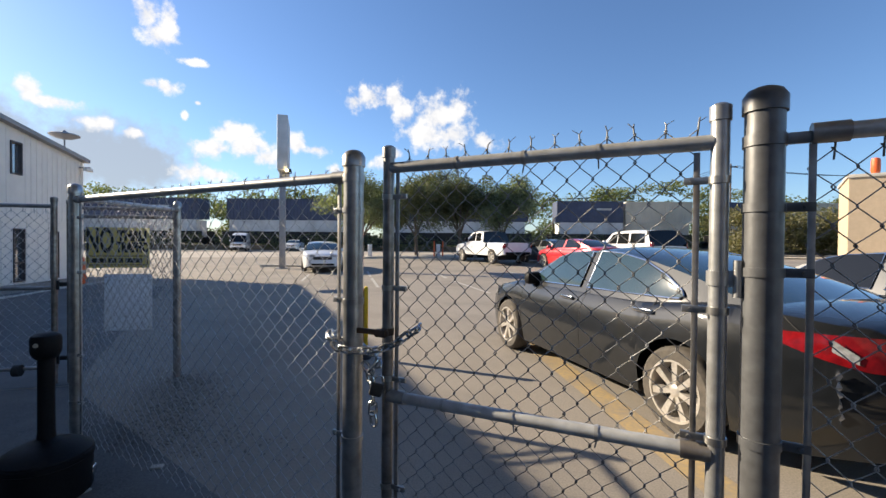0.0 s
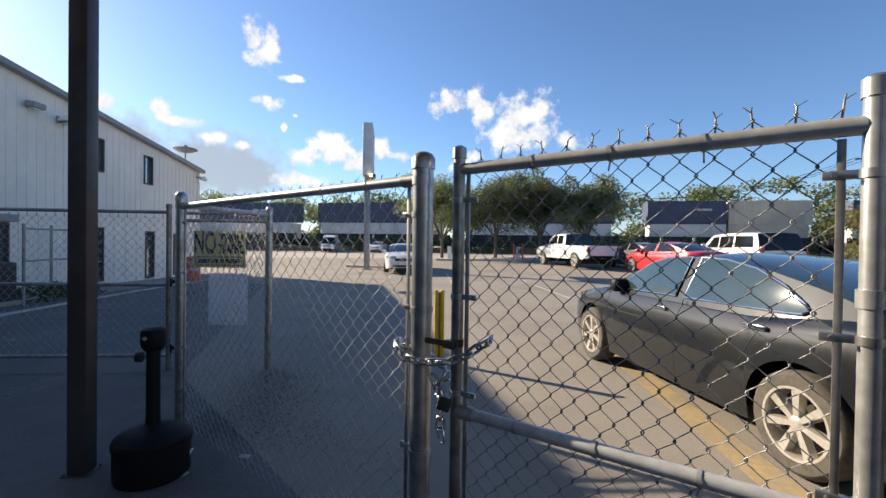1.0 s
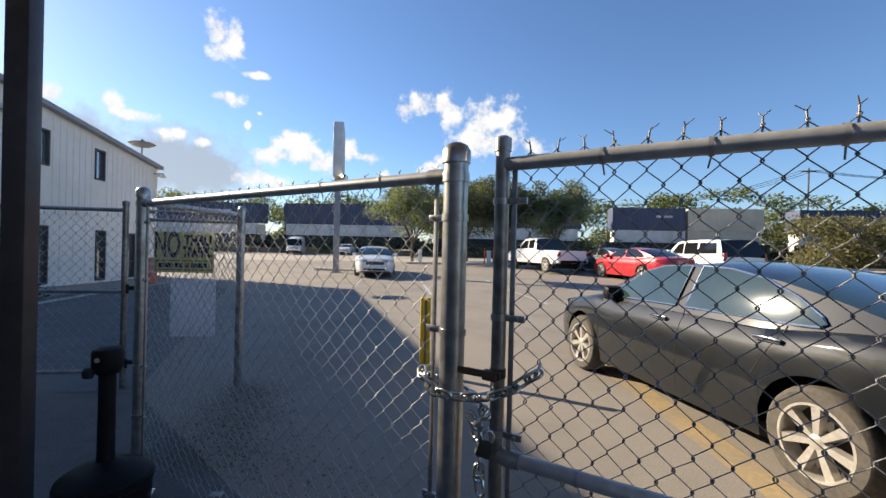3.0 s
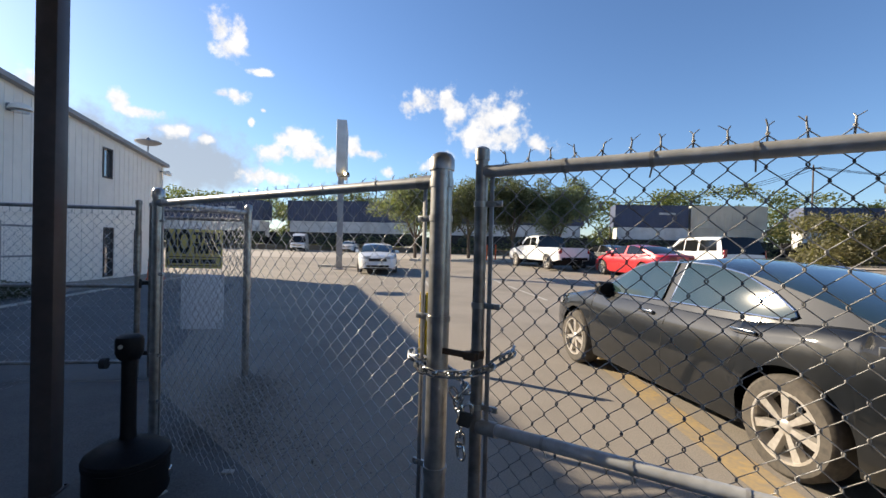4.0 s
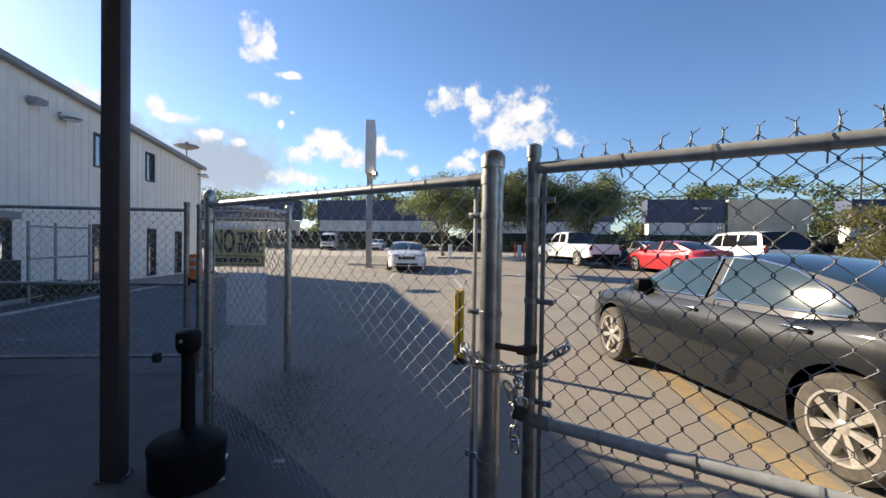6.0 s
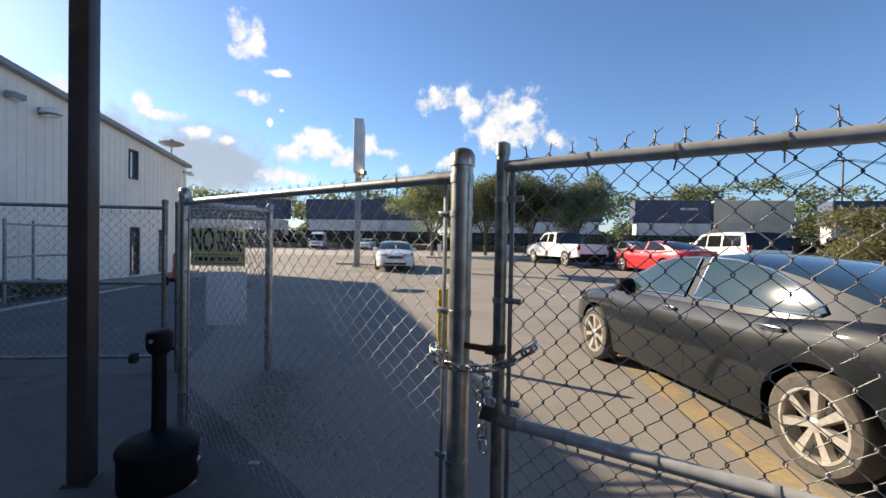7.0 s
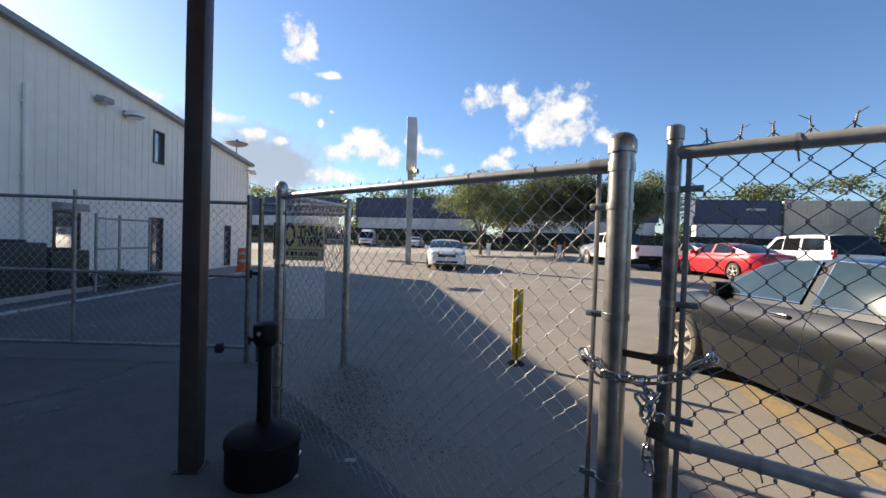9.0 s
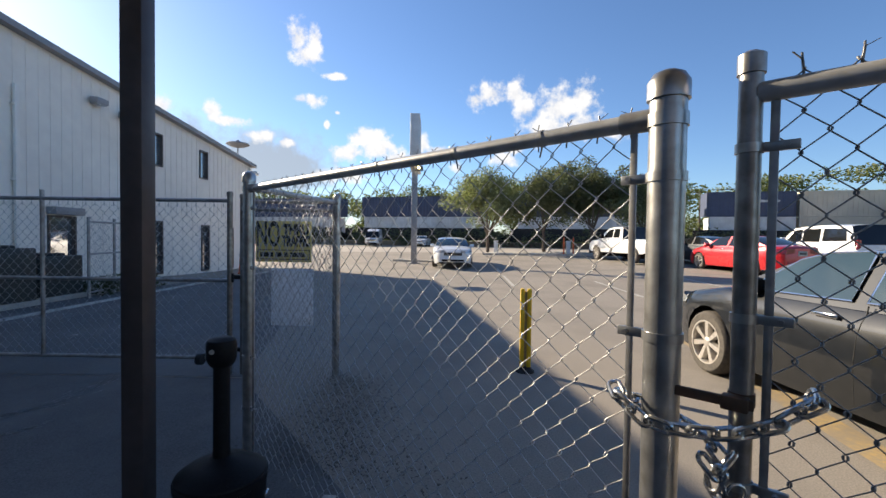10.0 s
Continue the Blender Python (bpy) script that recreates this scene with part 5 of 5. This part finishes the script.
def tree(x, y, h, spread, seed, leaf_m):
    rnd = random.Random(seed)
    t = thing("street_tree", place(x, y, rnd.uniform(0, 360), 0.05), "small spreading street tree with thin grey limbs and fine leaves", "tree", "trees along the street")
    fork = h * 0.24
    bm = B()
    rod(bm, (0, 0, -0.1), (0, 0.05, fork), 0.14, 10, 0.1)
    tips = []
    for i in range(6):
        a = 2 * math.pi * i / 6 + rnd.uniform(-0.4, 0.4)
        e = Vector((math.cos(a) * spread * rnd.uniform(0.35, 0.6), math.sin(a) * spread * rnd.uniform(0.35, 0.6), h * rnd.uniform(0.42, 0.82)))
        mid = Vector((0, 0.05, fork)).lerp(e, 0.5) + Vector((0, 0, 0.15))
        rod(bm, (0, 0.05, fork - 0.08), mid, 0.075, 8, 0.05)
        rod(bm, mid, e, 0.05, 7, 0.02)
        tips.append(e)
        for _ in range(3):
            q = mid.lerp(e, rnd.random()) + Vector((rnd.uniform(-0.8, 0.8), rnd.uniform(-0.8, 0.8), rnd.uniform(0.2, 0.9)))
            rod(bm, mid.lerp(e, 0.5), q, 0.025, 6, 0.01)
            tips.append(q)
    part("trunk", bm, M_BARK, t)
    bm = B()
    for _ in range(96):
        c = rnd.choice(tips) + Vector((rnd.gauss(0, spread * 0.2), rnd.gauss(0, spread * 0.2), rnd.gauss(0.1, h * 0.09)))
        leaves(bm, c, (spread * 0.25, spread * 0.25, h * 0.1), 210, 0.088, rnd)
    part("crown", bm, leaf_m, t, smooth=0)


for i, (x, y, h, sp, lm) in enumerate(((-9.95, 33.0, 5.8, 3.9, M_LEAF), (-5.7, 33.2, 6.8, 3.0, M_LEAF2), (-2.4, 33.4, 6.5, 2.6, M_LEAF2), (0.9, 33.6, 6.3, 3.0, M_LEAF))):
    tree(x, y, h, sp, 40 + i, lm)

# hedge below the line and the far woods behind it
rnd = random.Random(9)
bm = B()
TD = Vector((56.7, 6.5, 0)).normalized()
T0 = Vector((-33.4, 48.8, 0))
TN = Vector((-TD.y, TD.x, 0))
for i in range(330):
    s = rnd.uniform(-70, 130)
    c = T0 + TD * s + TN * rnd.uniform(-4.2, -2.6)
    leaves(bm, Vector((c.x, c.y, rnd.uniform(0.6, 2.1))), (1.3, 0.8, 0.7), 80, 0.16, rnd)
solid("hedge", bm, M_LEAF2, "dark scrubby hedge along the railway", "hedge", kind="stuff", smooth=0)
bm = B()
for i in range(1500):
    s = rnd.uniform(-120, 190)
    c = T0 + TD * s + TN * rnd.uniform(9, 26)
    hgt = rnd.uniform(0.2, 9.2) + 0.9 * math.sin(s * 0.13) + 0.5 * math.sin(s * 0.37)
    leaves(bm, Vector((c.x, c.y, hgt)), (2.2, 1.5, 1.2), 170, 0.24, rnd)
solid("far_woods", bm, M_WOODS, "green belt of trees behind the railway", "woods", kind="stuff", smooth=0)
bm = B()
for i in range(420):
    c = Vector((rnd.uniform(22, 75), 45 + rnd.uniform(-3, 3), rnd.uniform(1.1, 4.4)))
    leaves(bm, c, (2.0, 1.4, 1.0), 190, 0.15, rnd)
solid("roadside_scrub", bm, M_SCRUB, "dusty green scrub and low trees beside the road", "scrub", kind="stuff", smooth=0)

# ---- railway with stacked containers ----
bm = B()
c = T0 + TD * 30
box(bm, (c.x, c.y, 0.55), (260, 5.5, 0.9), math.degrees(math.atan2(TD.y, TD.x)), 0.2)
solid("rail_embankment", bm, M_SOIL, "low gravel bank carrying the railway", "embankment", kind="structure")
RZT = math.degrees(math.atan2(TD.y, TD.x))


def container_at(s, z, length, h, material, label, logo):
    p = T0 + TD * s
    t = thing("container", pose(p.x, p.y, z, 0, 0, RZT), label, "container", "containers on the train")
    bm = B()
    box(bm, (0, 0, h / 2), (length - 0.1, 2.4, h - 0.1))
    part("shell", bm, material, t, smooth=0)
    bm = B()
    x = -length / 2 + 0.35
    while x < length / 2 - 0.3:
        box(bm, (x, -1.215, h / 2), (0.16, 0.04, h - 0.34))
        x += 0.4
    part("corrugation", bm, material, t, smooth=0)
    bm = B()
    for k in (-1, 1):
        box(bm, (k * (length / 2 - 0.06), -1.2, h / 2), (0.14, 0.12, h))
        box(bm, (0, -1.21, h / 2 + k * (h / 2 - 0.07)), (length - 0.3, 0.1, 0.13))
    part("frame", bm, material, t, smooth=0)
    if logo:
        for x0, w in ((length * 0.16, 0.9), (length * 0.24, 1.3)):
            bm = B()
            box(bm, (x0, -1.25, h * 0.62), (w, 0.02, 0.24), 0, 0.05)
            part("marking_bar", bm, M_CWHITE, t)


def well_car(s, length):
    p = T0 + TD * s
    t = thing("well_wagon", pose(p.x, p.y, 0.95, 0, 0, RZT), "dark steel well wagon of a freight train", "railway wagon", "wagons of the train")
    bm = B()
    for k in (-1, 1):
        box(bm, (0, k * 1.38, 0.95), (length + 1.4, 0.12, 1.4), 0, 0.02)
    box(bm, (0, 0, 0.35), (length + 1.4, 2.6, 0.1))
    part("well", bm, M_DARKSTEEL, t, smooth=0)
    for k in (-1, 1):
        bm = B()
        box(bm, (k * (length / 2 + 1.3), 0, 0.8), (1.5, 2.2, 0.3), 0, 0.03)
        part("platform", bm, M_DARKSTEEL, t)
        for j in (-0.75, 0.75):
            for q in (-0.72, 0.72):
                bm = B()
                rod(bm, (k * (length / 2 + 1.3) + j, q - 0.06, 0.42), (k * (length / 2 + 1.3) + j, q + 0.06, 0.42), 0.42, 16)
                part("wheel", bm, M_DARKSTEEL, t)


KINDS = {"navy": M_NAVY, "white": M_CWHITE, "beige": M_CBEIGE, "rust-red": M_CRED}
train = ((-28.6, ("navy",), ("white",)), (-9.2, ("navy",), ("white",)), (10.2, ("navy",), ("white",)), (29.6, ("navy",), ("white",)),
         (49.0, ("navy", "beige"), ("white", "beige")), (68.4, ("navy", "beige"), ("white", "beige")), (87.8, ("rust-red",), ("rust-red",)), (107.2, ("beige",), ("white",)))
for s, up, lo in train:
    well_car(s, 15.6)
    for row, z, length, h, where in ((lo, 1.36, 15.4, 2.6, " corrugated container in a well wagon"), (up, 3.98, 16.1, 2.5, " corrugated container stacked on another")):
        for i, nm in enumerate(row):
            cut = length / len(row)
            container_at(s - length / 2 + cut * (i + 0.5), z, cut - (0.3 if len(row) > 1 else 0), h, KINDS[nm], nm + where, nm == "navy")

# ---- far right: tan building, red marker lamp, utility poles ----
tb = thing("tan_building", pose(27.5, 33.0, 0.4, 0, 0, -32), "low tan stucco building with a flat parapet", "building")
bm = B()
box(bm, (0, 0, 2.75), (5.6, 7, 5.5), 0, 0.03)
part("wall", bm, M_BEIGE, tb, smooth=0)
bm = B()
box(bm, (0, 0, 5.6), (5.8, 7.2, 0.22), 0, 0.03)
part("parapet", bm, M_CONCRETE, tb)
bm = B()
box(bm, (0.6, -3.52, 1.05), (1.0, 0.08, 2.1))
part("door", bm, M_BROWN, tb, smooth=0)
rl = thing("red_marker", pose(24.6, 31.2, gz(24.6, 31.2)), "tall post topped by a bright red marker", "marker")
bm = B()
rod(bm, (0, 0, 0), (0, 0, 5.7), 0.07, 10)
part("post", bm, M_TRIM, rl)
bm = B()
lathe(bm, [(0.18, 0), (0.24, 0.1), (0.24, 0.75), (0.2, 0.95), (0.05, 1.0)], 16, Matrix.Translation((0, 0, 5.7)))
part("head", bm, M_ORANGE, rl)


def utility_pole(x, y, h):
    t = thing("utility_pole", pose(x, y, 0.4, 0, 0, 8), "slim wooden utility pole with a crossarm", "utility pole", "utility poles")
    bm = B()
    rod(bm, (0, 0, -0.3), (0, 0, h), 0.14, 10, 0.1)
    part("pole", bm, M_BARK, t)
    bm = B()
    box(bm, (0, 0, h - 0.5), (2.2, 0.12, 0.14), 0, 0.01)
    part("crossarm", bm, M_BARK, t)
    for k in (-1, 0, 1):
        bm = B()
        rod(bm, (k * 0.9, 0, h - 0.44), (k * 0.9, 0, h - 0.24), 0.05, 8)
        part("insulator", bm, M_TRIM, t)


poles = [(-28.0, 63.0), (9.0, 66.5), (36.0, 71.0), (72.0, 75.0)]
for i, (x, y) in enumerate(poles):
    utility_pole(x, y, 13.5 if i > 1 else 8.0)
for k in (-1, 0, 1):
    for (xa, ya), (xb, yb) in zip(poles[1:], poles[2:]):
        bm = B()
        pts = []
        for i in range(13):
            f = i / 12
            pts.append(Vector((xa + (xb - xa) * f + k * 0.9, ya + (yb - ya) * f, (8.2 if xa < 10 else 13.6) * (1 - f) + 13.6 * f - 1.4 * 4 * f * (1 - f))))
        pipe(bm, pts, 0.03, 5)
        solid("power_line", bm, M_BLACK, "thin dark overhead power line", "cable", "power lines")

# ---- small things on the ground ----
rnd = random.Random(12)
bm = B()
for (xa, ya), (xb, yb), n, wide in (((-4.66, 2.35), (-4.56, 2.95), 70, 0.035), ((-4.6, 2.9), (-4.95, 3.7), 90, 0.045), ((-4.3, 2.2), (-4.2, 2.7), 30, 0.03), ((-6.4, 3.4), (-7.4, 5.2), 50, 0.05)):
    along = Vector((xb - xa, yb - ya, 0)).normalized()
    side = Vector((-along.y, along.x, 0))
    for _ in range(n):
        c = Vector((xa, ya, 0.007)).lerp(Vector((xb, yb, 0.007)), rnd.random()) + side * rnd.gauss(0, wide)
        d = (along + side * rnd.uniform(-0.25, 0.25)) * rnd.uniform(0.01, 0.07)
        e = side * rnd.uniform(0.002, 0.008)
        bm.faces.new([bm.verts.new(c + q) for q in (-d, -d * 0.3 + e, d * 0.4 + e * 0.7, d, d * 0.2 - e, -d * 0.5 - e * 0.6)])
solid("scuff_marks", bm, M_SCUFF, "pale broken scuff marks on the dark asphalt", "scuff marks", kind="stuff", smooth=0)
rnd = random.Random(4)
bm = B()
for _ in range(4200):
    f = rnd.random() ** 1.3
    q = P1.lerp(FP, f)
    x, y = q.x + rnd.gauss(0.16, 0.2) + abs(rnd.gauss(0, 0.55)) * (1 - f), q.y + rnd.gauss(0.05, 0.12)
    s = rnd.uniform(0.003, 0.014)
    a = rnd.uniform(0, 6.28)
    d = Vector((math.cos(a), math.sin(a), rnd.uniform(-0.2, 0.4))) * s
    e = Vector((-math.sin(a), math.cos(a), 0.1)) * s * 0.5
    c = Vector((x, y, 0.008 + rnd.random() * 0.012))
    bm.faces.new([bm.verts.new(c + q2) for q2 in (-d, e, d, -e)])
solid("leaf_litter", bm, M_LITTER, "dry leaves and dirt blown along the fence foot", "litter", kind="stuff", smooth=0)
bm = B()
for _ in range(420):
    s = rnd.uniform(-1, 1)
    c = on_wall(rnd.uniform(9.6, 11.7), rnd.uniform(1.2, 2.3), rnd.uniform(0.02, 0.32))
    leaves(bm, c, (0.12, 0.12, 0.08), 4, 0.045, rnd)
solid("weeds", bm, M_WEED, "low weeds growing on the equipment pad", "weeds", kind="stuff", smooth=0)
for x, y, rz in ((-1.75, 2.75, 20), (-7.2, 4.36, 40), (-1.95, 2.45, 80)):
    bm = B()
    box(bm, (0, 0, 0.008), (0.07, 0.045, 0.012), 0, 0.004)
    solid("paper_scrap", bm, M_PAINT_W, "crumpled scrap of white paper on the asphalt", "litter", "paper scraps", m=pose(x, y, 0.004, 0, 0, rz))
